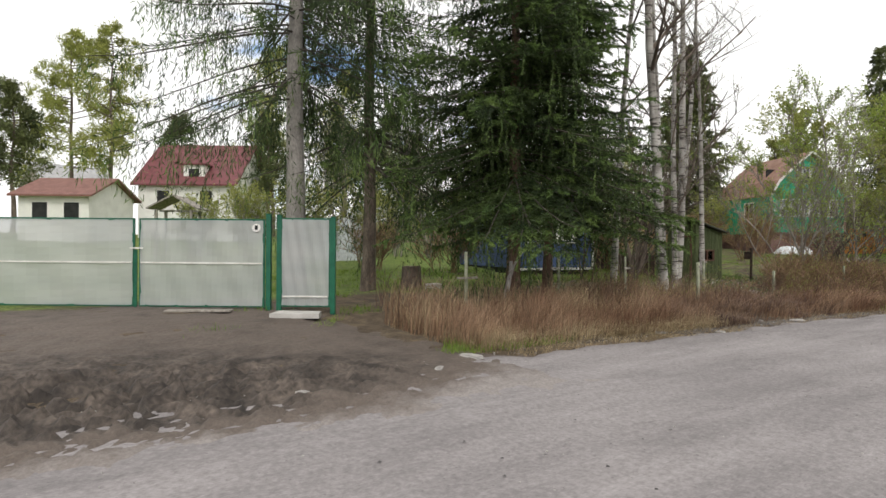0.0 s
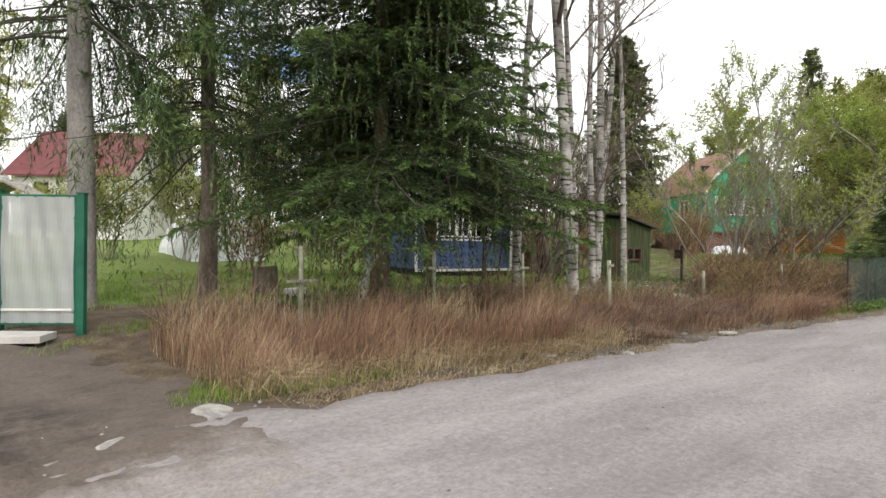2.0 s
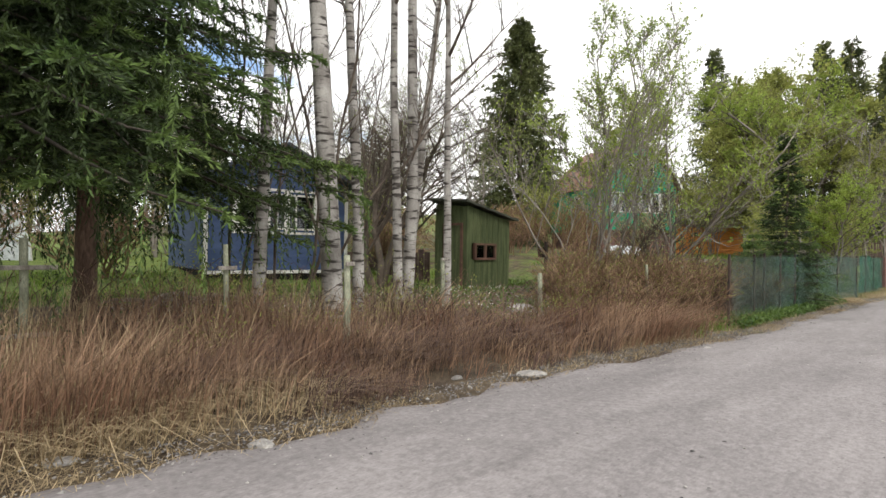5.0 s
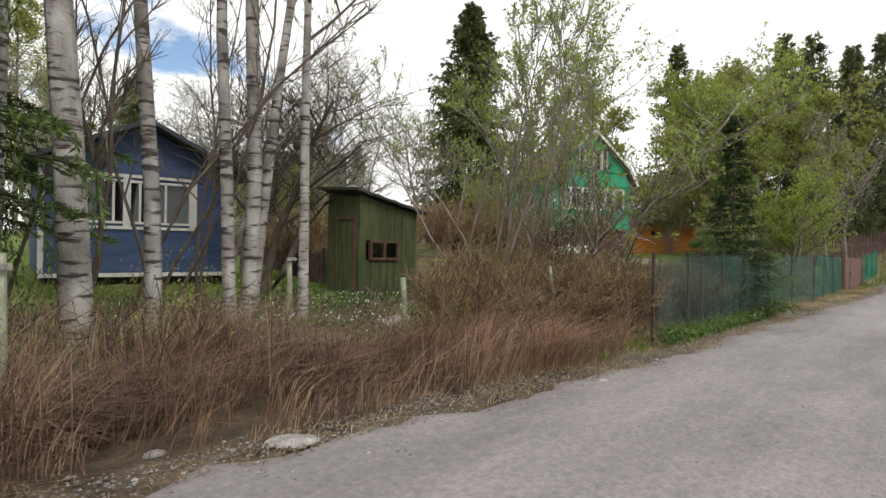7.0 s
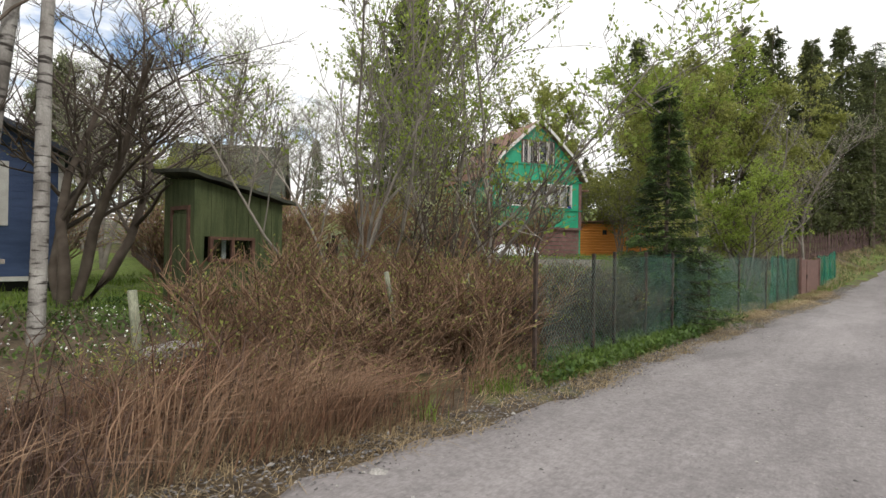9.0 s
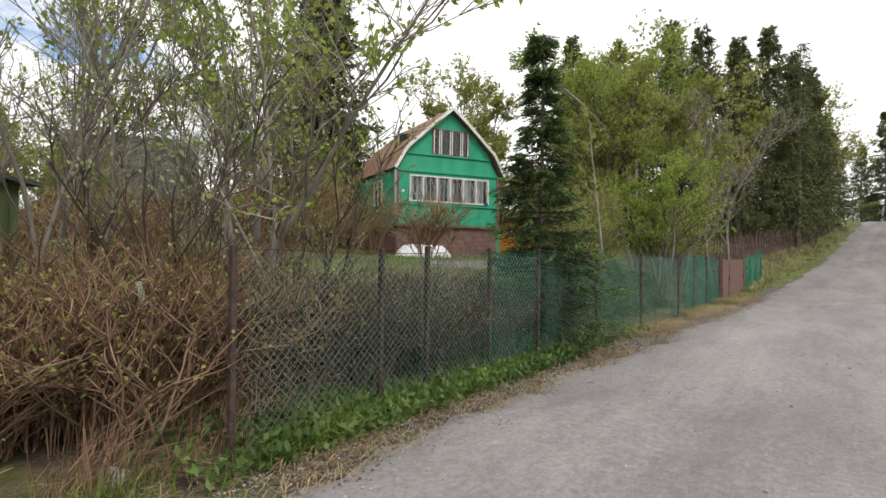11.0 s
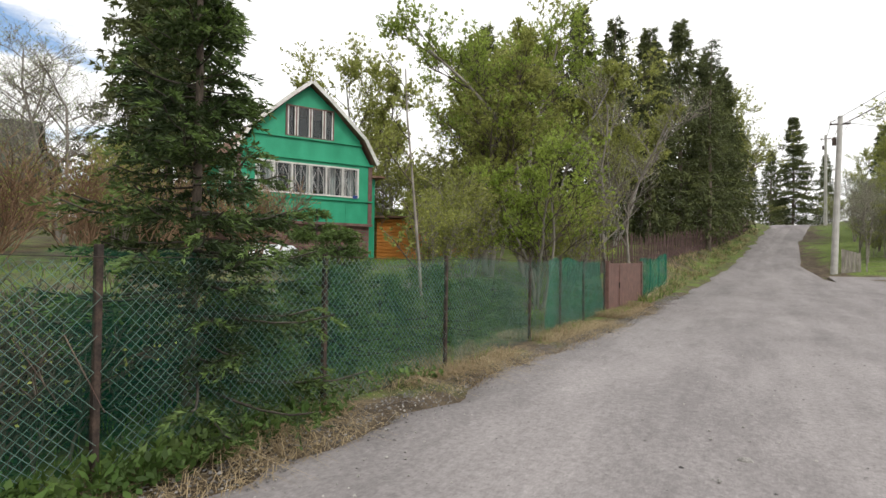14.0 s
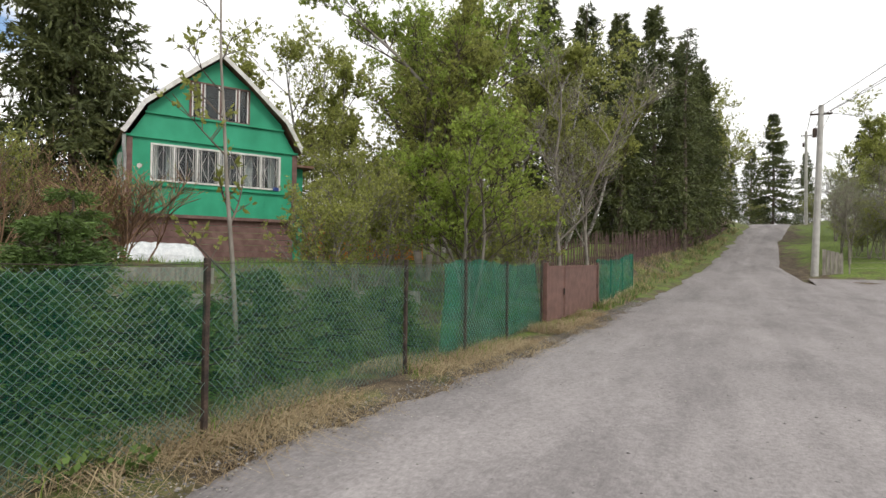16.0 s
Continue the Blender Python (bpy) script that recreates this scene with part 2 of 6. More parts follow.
M_LEAF_DULL = mat("olive_leaves", (0.25, 0.275, 0.07), (0.38, 0.40, 0.12), 0.7, 0.6, vary=0.35, through_light=0.55)
M_DRY_RED = mat("red_brown_dry_stems", (0.19, 0.105, 0.066), (0.40, 0.275, 0.18), 0.9, 0.9, vary=0.5, through_light=0.3)
M_STRAW = mat("pale_dry_straw", (0.30, 0.225, 0.13), (0.45, 0.36, 0.22), 0.9, 0.9, vary=0.35, through_light=0.2)
M_BRAMBLE = mat("dark_bramble_canes", (0.085, 0.05, 0.042), (0.18, 0.115, 0.08), 1.5, 0.85, vary=0.4)
M_GRASS = mat("fresh_grass", (0.11, 0.19, 0.025), (0.24, 0.34, 0.06), 0.8, 0.6, vary=0.35, through_light=0.4)
M_HERB = mat("ground_herbs", (0.06, 0.115, 0.025), (0.13, 0.20, 0.05), 1.4, 0.6, vary=0.4, through_light=0.35)
M_PETAL = mat("white_petals", (0.75, 0.76, 0.72), (0.82, 0.82, 0.78), 2, 0.7)
M_STONE = mat("grey_stone", (0.22, 0.21, 0.20), (0.42, 0.40, 0.37), 7, 0.9, bump=0.6, fine=0.25)
M_GRIT = mat("dark_grit", (0.08, 0.076, 0.075), (0.21, 0.198, 0.192), 30, 0.95, vary=0.5)
M_WOOD_OLD = mat("weathered_grey_wood", (0.20, 0.18, 0.155), (0.36, 0.33, 0.29), 4, 0.9, bump=0.5, stretch=(3, 3, 0.5), fine=0.3)
M_POST = mat("lichened_wood", (0.18, 0.19, 0.13), (0.33, 0.34, 0.25), 7, 0.9, bump=0.5, stretch=(2, 2, 0.6), fine=0.3)
M_GREEN_STEEL = mat("green_painted_steel", (0.008, 0.085, 0.05), (0.016, 0.125, 0.07), 5, 0.4, fine=0.15)
M_SHEET = mat("cloudy_polycarbonate", (0.50, 0.53, 0.53), (0.60, 0.62, 0.61), 0.9, 0.22, stretch=(0.5, 0.5, 2), through_light=0.35, clear=0.25, spec=0.5)
M_SHEET.node_tree.nodes["Principled BSDF"].inputs["Coat Weight"].default_value = 0.4
M_RUST = mat("rusty_dark_steel", (0.04, 0.032, 0.028), (0.095, 0.065, 0.052), 9, 0.75, metal=0.3, fine=0.3)
M_WIRE = mat("green_coated_wire", (0.085, 0.145, 0.118), (0.15, 0.215, 0.185), 3, 0.5, spec=0.5)
M_NET = mat("green_shade_netting", (0.006, 0.17, 0.105), (0.014, 0.25, 0.16), 1.2, 0.7, stretch=(1, 1, 0.5), through_light=0.4, clear=0.36, fine=0.2, fine_scale=30)
M_NET_THIN = mat("thin_green_netting", (0.002, 0.16, 0.10), (0.006, 0.24, 0.155), 1.2, 0.8, stretch=(1, 1, 0.5), through_light=0.25, clear=0.84, fine=0.2, fine_scale=30)
M_GATE_BROWN = mat("brown_red_painted_sheet", (0.12, 0.066, 0.055), (0.19, 0.105, 0.088), 4, 0.6, fine=0.2)
M_GREEN_WALL = mat("green_painted_boards", (0.018, 0.29, 0.155), (0.035, 0.37, 0.21), 1.8, 0.55, fine=0.12, stretch=(1, 1, 0.6))
M_BROWN_TRIM = mat("brown_red_painted_boards", (0.13, 0.07, 0.062), (0.21, 0.125, 0.11), 4, 0.7, fine=0.25)
M_WHITE = mat("worn_white_paint", (0.62, 0.60, 0.57), (0.78, 0.77, 0.74), 5, 0.6, fine=0.12)
M_ROOF_RUST = mat("rusty_brown_roofing", (0.19, 0.10, 0.07), (0.30, 0.19, 0.14), 1.5, 0.8, fine=0.2, stretch=(2, 2, 0.6))
M_BLUE = mat("blue_painted_boards", (0.048, 0.08, 0.175), (0.075, 0.115, 0.235), 2, 0.6, fine=0.15, stretch=(0.6, 0.6, 3))
M_ROOF_BLUE = mat("dark_blue_grey_roofing", (0.035, 0.045, 0.065), (0.06, 0.07, 0.095), 3, 0.6, fine=0.2)
M_SHED = mat("faded_dark_green_boards", (0.045, 0.062, 0.022), (0.095, 0.115, 0.05), 2.5, 0.85, bump=0.3, fine=0.3, stretch=(4, 4, 0.5))
M_FELT = mat("mossy_roofing_felt", (0.04, 0.042, 0.036), (0.085, 0.09, 0.065), 4, 0.95, bump=0.5, fine=0.3)
M_BROWN_FRAME = mat("brown_stained_frame", (0.09, 0.045, 0.032), (0.15, 0.08, 0.055), 6, 0.75, fine=0.2)
M_ORANGE = mat("orange_stained_logs", (0.52, 0.19, 0.03), (0.68, 0.28, 0.055), 3, 0.55, stretch=(0.5, 0.5, 5), fine=0.2)
# near-black: the dimness of unlit rooms as a colour; also the sign's print
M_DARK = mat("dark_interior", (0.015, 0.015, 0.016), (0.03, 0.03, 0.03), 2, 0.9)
M_PLASTER = mat("white_plaster", (0.68, 0.67, 0.63), (0.78, 0.77, 0.73), 1.5, 0.85, fine=0.06)
M_ROOF_RED = mat("dark_red_roof", (0.12, 0.034, 0.038), (0.17, 0.055, 0.058), 3, 0.6, fine=0.2)
M_ROOF_BROWN = mat("red_brown_roof", (0.16, 0.075, 0.06), (0.22, 0.11, 0.09), 3, 0.7, fine=0.2)
M_ROOF_GREY = mat("grey_slate_roof", (0.33, 0.33, 0.33), (0.45, 0.45, 0.45), 3, 0.8, fine=0.15)
M_CONCRETE = mat("pale_concrete", (0.40, 0.385, 0.36), (0.52, 0.505, 0.475), 3, 0.85, fine=0.15)
M_CABLE = mat("black_cable", (0.02, 0.02, 0.022), (0.03, 0.03, 0.03), 3, 0.6)
M_FILM = mat("crumpled_clear_plastic", (0.62, 0.65, 0.68), (0.80, 0.82, 0.84), 7, 0.25, bump=0.6, fine=0.2, spec=0.6)
M_PICKET = mat("dark_red_brown_pickets", (0.05, 0.028, 0.026), (0.12, 0.075, 0.07), 3, 0.9, vary=0.3)
M_SIGN_BLUE = mat("blue_enamel", (0.02, 0.05, 0.22), (0.03, 0.07, 0.28), 3, 0.4)
M_LAMP = mat("lamp_housing", (0.5, 0.5, 0.5), (0.6, 0.6, 0.6), 3, 0.5)

# ---- mesh helpers ----


def link_mesh(name, verts, faces, material, parent=None, smooth=False):
    me = bpy.data.meshes.new(name)
    me.from_pydata([tuple(v) for v in verts], [], faces)
    me.materials.append(material)
    if smooth:
        me.polygons.foreach_set("use_smooth", [True] * len(me.polygons))
    me.update()
    ob = new(name, me)
    ob.parent = parent
    return ob


def part(name, bm, material, parent, label="", bevel=0.0):
    """Links a bmesh as one mesh object under a thing or a part."""
    if bevel:
        bmesh.ops.bevel(bm, geom=bm.edges[:], offset=bevel, segments=1, affect="EDGES")
    me = bpy.data.meshes.new(name)
    bm.to_mesh(me)
    bm.free()
    me.materials.append(material)
    ob = new(name, me)
    ob.parent = parent
    return tagged(ob, label)


def box(bm, x0, x1, y0, y1, z0, z1, m=None):
    r = bmesh.ops.create_cube(bm, size=1, matrix=Matrix.Translation(((x0 + x1) / 2, (y0 + y1) / 2, (z0 + z1) / 2)) @ Matrix.Diagonal((x1 - x0, y1 - y0, z1 - z0, 1)))
    if m:
        bmesh.ops.transform(bm, matrix=m, verts=r["verts"])
    return r["verts"]


def box_part(name, dims, material, parent, label="", bevel=0.0, m=None):
    bm = bmesh.new()
    box(bm, *dims, m)
    return part(name, bm, material, parent, label, bevel)


def prism(name, outline, y0, y1, material, parent, label=""):
    """A solid between y0 and y1 with an outline in x and z."""
    bm = bmesh.new()
    a = [bm.verts.new((x, y0, z)) for x, z in outline]
    b = [bm.verts.new((x, y1, z)) for x, z in outline]
    bm.faces.new(a), bm.faces.new(b[::-1])
    for i in range(len(a)):
        j = (i + 1) % len(a)
        bm.faces.new((a[j], a[i], b[i], b[j]))
    bmesh.ops.recalc_face_normals(bm, faces=bm.faces[:])
    return part(name, bm, material, parent, label)


def thing(name, m, label, category, group="", kind=""):
    ob = new(name)
    ob.matrix_basis = m
    return tagged(ob, label, category, group, kind)


class Tubes:
    """Gathers tapered tubes along lines into one mesh."""

    def __init__(self):
        self.v, self.f = [], []

    def add(self, pts, radii, sides=5):
        base = len(self.v)
        up = Vector((0.31, 0.17, 0.93))
        for i, p in enumerate(pts):
            d = (Vector(pts[min(i + 1, len(pts) - 1)]) - Vector(pts[max(i - 1, 0)])).normalized()
            a = d.cross(up if abs(d.dot(up)) < 0.95 else Vector((1, 0, 0))).normalized()
            b = d.cross(a)
            for k in range(sides):
                w = 2 * math.pi * k / sides
                self.v.append(tuple(Vector(p) + float(radii[i]) * (math.cos(w) * a + math.sin(w) * b)))
        for i in range(len(pts) - 1):
            for k in range(sides):
                k2 = (k + 1) % sides
                o, q = base + i * sides, base + (i + 1) * sides
                self.f.append((o + k, o + k2, q + k2, q + k))

    def done(self, name, material, parent=None):
        return link_mesh(name, self.v, self.f, material, parent, True)


def unit(a):
    return a / np.maximum(np.linalg.norm(a, axis=1, keepdims=True), 1e-9)


def quads_mesh(name, v, material, parent=None):
    """A mesh of separate quads from an array (n, 4, 3)."""
    n = len(v)
    me = bpy.data.meshes.new(name)
    me.vertices.add(4 * n), me.loops.add(4 * n), me.polygons.add(n)
    me.vertices.foreach_set("co", v.reshape(-1).astype(np.float32))
    me.loops.foreach_set("vertex_index", np.arange(4 * n, dtype=np.int32))
    me.polygons.foreach_set("loop_start", np.arange(0, 4 * n, 4, dtype=np.int32))
    me.materials.append(material)
    me.update(calc_edges=True)
    ob = new(name, me)
    ob.parent = parent
    return ob


def leaves(name, P, D, L, W, material, rng, parent=None, flat=0.0):
    """Pointed leaves or needle tufts: at P, along D, L long and W wide, each turned at random about its length."""
    P, D = np.asarray(P, float), unit(np.asarray(D, float))
    S = unit(np.cross(D, rng.normal(size=P.shape) * (1 - flat) + np.array([0, 0, 1]) * flat * 3))
    L, W = np.broadcast_to(L, len(P))[:, None], np.broadcast_to(W, len(P))[:, None]
    mid = P + D * L * 0.45
    return quads_mesh(name, np.stack([P, mid + S * W / 2, P + D * L, mid - S * W / 2], 1), material, parent)


def blades(name, P, H, W, lean, material, rng, parent=None, curl=0.5, wind=(0, 0)):
    """Grass blades or dry stems: two quads each, bent over towards the tip."""
    n = len(P)
    a = rng.uniform(0, 2 * math.pi, n)
    d = np.stack([np.cos(a) + wind[0], np.sin(a) + wind[1], np.zeros(n)], 1)
    s = np.stack([-np.sin(a + 0.6), np.cos(a + 0.6), np.zeros(n)], 1)
    H, W = np.broadcast_to(H, n)[:, None], np.broadcast_to(W, n)[:, None]
    k = (lean * rng.uniform(0.2, 1.6, n))[:, None]
    z = np.array([0, 0, 1.0])
    m1 = P + z * H * 0.55 + d * k * H * 0.3
    m2 = P + z * H * (1 - 0.35 * k * curl) + d * k * H * (0.5 + curl)
    q1 = np.stack([P - s * W / 2, P + s * W / 2, m1 + s * W * 0.4, m1 - s * W * 0.4], 1)
    q2 = np.stack([m1 - s * W * 0.4, m1 + s * W * 0.4, m2 + s * W * 0.08, m2 - s * W * 0.08], 1)
    return quads_mesh(name, np.concatenate([q1, q2]), material, parent)


# ---- the lie of the land ----
EDGE_X = np.array([-60, 0, 4, 8, 11, 16, 19, 22, 29, 36, 44, 52, 62, 75, 88, 100, 160])
EDGE_Y = np.array([6.2, 6.5, 6.9, 6.85, 6.5, 6.3, 5.85, 5.7, 5.5, 5.0, 4.85, 4.4, 3.2, 1.85, 0.1, -1.5, -7])
RISE_X = np.array([-60, 40, 46, 52, 56, 62, 68, 75, 82, 88, 93, 110, 160])
RISE_Z = np.array([0, 0.0, 0.1, 0.38, 0.68, 1.3, 2.0, 2.95, 4.15, 5.15, 5.45, 5.5, 5.5])


def ss(a, b, x):
    t = np.clip((x - a) / (b - a), 0, 1)
    return t * t * (3 - 2 * t)


def left_edge(x):
    return np.interp(x, EDGE_X, EDGE_Y)


def right_edge(x):
    return left_edge(x) - np.interp(x, [0, 44, 52, 56, 62, 70], [9.5, 9.0, 6.6, 4.9, 3.7, 3.4])


def land(x, y):
    """Height of the ground."""
    x, y = np.asarray(x, float), np.asarray(y, float)
    e = y - left_edge(x)
    near = 0.36 * ss(0.8, 5.5, e) + 0.05 * np.clip(y - 15, 0, 40)
    plot = 1.25 * ss(1.2, 9.0, e) + 0.06 * np.clip(y - 16, 0, 40)
    w = ss(22, 31, x)
    right = 0.35 * ss(0.2, 3.0, right_edge(x) - y) * ss(56, 62, x)
    z = np.interp(x, RISE_X, RISE_Z) + near * (1 - w) + plot * w + right
    z = z + 0.75 * ss(0.7, 3.2, e) * (1 - ss(5, 9, e)) * ss(47, 52, x)
    return z + 0.03 * np.sin(x * 1.7 + 0.6 * y) * np.sin(y * 1.3 - 0.4 * x) * ss(0.0, 1.0, e)


def z_at(x, y):
    return float(land(x, y))


def rough(x, y, s, seed=0.0):
    return noise.noise((x * s, y * s, seed))


def axis(a, b, step, far_a, far_b):
    mid = list(np.arange(a, b, step))
    lo, hi, d = [a], [b], step
    while lo[-1] > far_a or hi[-1] < far_b:
        d *= 1.25
        if lo[-1] > far_a:
            lo.append(lo[-1] - d)
        if hi[-1] < far_b:
            hi.append(hi[-1] + d)
    return np.array(sorted(set(lo[1:] + mid + hi)))


def grid_faces(nx, ny):
    return [(i * ny + j, (i + 1) * ny + j, (i + 1) * ny + j + 1, i * ny + j + 1) for i in range(nx - 1) for j in range(ny - 1)]


gx, gy = axis(-6, 52, 0.3, -600, 800), axis(4, 20, 0.2, -700, 700)
GX, GY = np.meshgrid(gx, gy, indexing="ij")
GZ = land(GX, GY)
bump_z = np.array([[0.05 * rough(x, y, 1.9) + 0.025 * rough(x, y, 6.0) if -6 < x < 52 and 4 < y < 20 else 0.0 for y in gy] for x in gx])
GZ = GZ + bump_z * ss(0.1, 0.8, GY - left_edge(GX)) - 0.09 * (1 - ss(-0.5, 0.25, GY - left_edge(GX))) * ss(0, 1.0, GY - right_edge(GX) + 1)
ground = link_mesh("ground", np.stack([GX, GY, GZ], -1).reshape(-1, 3), grid_faces(len(gx), len(gy)), M_GROUND, None, True)
tagged(ground, "brown leaf-littered soil with patches of green grass", "ground", kind="structure")
cover = np.where(GX < 24, 0.55 * ss(12.5, 15, GY), 0.30 * ss(6, 9, GY)) + 0.12 + 0.15 * ss(44, 52, GX) + 0.4 * ss(57, 58, GX) * ss(0.3, 1.5, right_edge(GX) - GY) + 0.3 * ss(2, 0, np.abs(GY - left_edge(GX) - 0.8)) * ss(17, 20, GX)
att = ground.data.attributes.new("grass_cover", "FLOAT", "POINT")
att.data.foreach_set("value", cover.reshape(-1).astype(np.float32))

# road: packed dirt between ragged edges, with shallow wheel tracks
rx = np.concatenate([np.arange(-40, -4, 2.0), np.arange(-4, 50, 0.25), np.arange(50, 118, 1.0)])
ru = np.linspace(0, 1, 46)
rv = []
for x in rx:
    a, b = float(left_edge(x)) + 0.4 * rough(x, 3.1, 0.9) + 0.22 * rough(x, 8.0, 2.6), float(right_edge(x))
    for u in ru:
        y = b + (a - b) * u
        side = min(u, 1 - u) * (a - b)
        z = z_at(x, y) + 0.02 * rough(x, y, 0.55) + 0.018 * rough(x, y, 2.2) + 0.012 * rough(x, y, 5.0)
        for track, deep in ((0.42, 0.035), (0.66, 0.03)):
            z -= deep * math.exp(-((u - track) / 0.05) ** 2)
        rv.append((x, y, z + (0.02 if side > 0.4 else 0.02 - 0.11 * (1 - side / 0.4) ** 2)))
road = link_mesh("road", rv, grid_faces(len(rx), len(ru)), M_ROAD, None, True)
tagged(road, "unpaved grey-brown gravel road with worn wheel tracks", "road", kind="structure")
# side lane that joins on the far right
sx, sy = np.linspace(45, 56.8, 22), np.linspace(-60, -1.2, 60)
lane = link_mesh("side_road", [(x + 0.25 * rough(y, x, 0.6), y, z_at(x, y) + 0.012 + 0.02 * rough(x, y, 1.1)) for x in sx for y in sy], grid_faces(22, 60), M_ROAD, None, True)
tagged(lane, "gravel side lane joining the road", "road", kind="structure")

# muddy turning place in front of the gates, churned into clods and ruts
mx, my = np.linspace(-9, 6.2, 200), np.linspace(3.4, 14.2, 170)
mv, dry = [], []
for x in mx:
    for y in my:
        e = min((x + 9) / 1.5 + 0.0, (6.2 - 0.25 * (y - 6) + 0.5 * rough(y, 1.0, 0.8) - x) / 1.2, (y - 4.3 + 0.6 * rough(x, 2.0, 0.5, 2.0) + 0.15 * rough(x, y, 3.0, 6.0)) / 1.0, (14.2 - y) / 0.8, 1.0)
        churn = math.exp(-((y - 7.0 + 0.18 * x) / 1.5) ** 2) * float(ss(5.0, 0.5, x) + 0.14)
        lump = abs(rough(x * 0.7, y, 2.6, 3.0)) * 0.2 + abs(rough(x, y, 5.5, 5.0)) * 0.2 + abs(rough(x, y, 11.0, 7.0)) * 0.1 + 0.03 * rough(x, y, 14, 2.0)
        dry.append(1.3 - 1.25 * churn * float(ss(0.0, 0.8, e)) - 0.75 * float(ss(-0.2, 2.2, y - 5.2)))
        mv.append((x, y, z_at(x, y) - 0.05 + 0.085 * max(e, -1.5) + churn * min(1.0, max(0.0, e)) * (lump * 1.25 - 0.1) + 0.03 * rough(x, y, 3.0) + 0.015 * rough(x, y, 9.0)))
mud = link_mesh("mud_patch", mv, grid_faces(200, 170), M_MUD, None, True)
mud.data.attributes.new("dryness", "FLOAT", "POINT").data.foreach_set("value", np.array(dry, dtype=np.float32))
tagged(mud, "churned dark mud with clods and ruts before the gates", "mud", kind="structure")

# ---- trees ----


def spruce(name, m, height, reach, low, label, seed, whorls=34, per=6, twigs=13, tufts=9, tuft=0.13, trunk_r=0.16, droop=0.35,
           needle=None, bark=None, weep=0.0, power=0.85, bare=0.0, top_lean=0.0, group="", slim=0.2):
    """A spruce: tapered trunk, whorls of drooping boughs, side twigs and needle tufts."""
    rng = np.random.default_rng(seed)
    tree = thing(name, m, label, "tree", group)
    tr = Tubes()
    hs = np.linspace(-0.4, height, 12)
    tr.add([(0.04 * math.sin(h * 0.9) + top_lean * (h / height) ** 3, 0.04 * math.cos(h * 0.7), h) for h in hs],
           [trunk_r * (1.25 if h < 0 else 1) * max(0.03, 1 - h / height) ** 0.8 + 0.008 for h in hs], 10)
    tr.done("trunk", bark or M_BARK, tree)
    bough, P, D, Q = Tubes(), [], [], []
    for i in range(whorls):
        f = (i + rng.uniform(0, 0.9)) / whorls
        h = low + (height - low) * f
        for _ in range(per):
            length = reach * (max(0.02, 1 - f) ** power) * rng.uniform(0.62, 1.12) + 0.1
            w = rng.uniform(0, 2 * math.pi)
            out = np.array([math.cos(w), math.sin(w), 0])
            side = np.array([-out[1], out[0], 0])
            rise = 0.35 * f - 0.1
            h0 = h + rng.uniform(-0.2, 0.2) * (height / 12)
            base = np.array([top_lean * (h / height) ** 3, 0, h0])
            s = np.linspace(0, 1, 6)
            line = base + np.outer(s * length, out) + np.outer(length * (rise * s - droop * s ** 1.6 * (1 - f * 0.7) + 0.16 * s ** 4), [0, 0, 1])
            line += np.outer(np.sin(s * 3) * length * rng.uniform(-0.06, 0.06), side)
            bough.add(line, [0.006 + 0.013 * length * (1 - q) * 0.5 for q in s], 4)
            n = max(4, int(twigs * (0.45 + 0.55 * length / reach)))
            for k in range(n):
                q = (0.12 + bare) + (0.88 - bare) * (k + rng.uniform(0, 1)) / n
                at = np.array([np.interp(q, s, line[:, c]) for c in range(3)])
                tl = (0.30 * length * (1 - q) + 0.14 + 0.03 * length) * rng.uniform(0.7, 1.25)
                sg = rng.choice([-1, 1])
                d = out * rng.uniform(0.5, 0.9) + sg * side * rng.uniform(0.5, 1.0) + np.array([0, 0, rng.uniform(-0.35, 0.1)])
                if weep and rng.random() < weep:
                    d = out * 0.12 + side * sg * 0.15 + np.array([0, 0, -1.0])
                    tl *= 1.9
                d /= np.linalg.norm(d)
                u = (np.arange(tufts) + rng.uniform(0, 1, tufts)) / tufts
                P.append(at + np.outer(u * tl, d) - np.outer(0.22 * tl * u ** 2, [0, 0, 1]))
                D.append(d + rng.normal(0, 0.42, (tufts, 3)))
                Q.append(np.full(tufts, q) + u * 0.25)
    # boughs use the darkened bark, so the crown's inside looks shaded
    bough.done("crown_wood", M_BARK_SHADED, tree)["kind"] = "stuff"
    P, D, Q = np.concatenate(P), np.concatenate(D), np.concatenate(Q)
    tip = Q > 0.98 + rng.normal(0, 0.08, len(Q))
    for cut, material in ((~tip, needle or M_NEEDLE), (tip, M_NEEDLE_LIGHT if needle is None else needle)):
        leaves("needle_foliage", P[cut], D[cut], tuft * rng.uniform(0.7, 1.3, int(cut.sum())), tuft * slim, material, rng, tree)["kind"] = "stuff"
    return tree


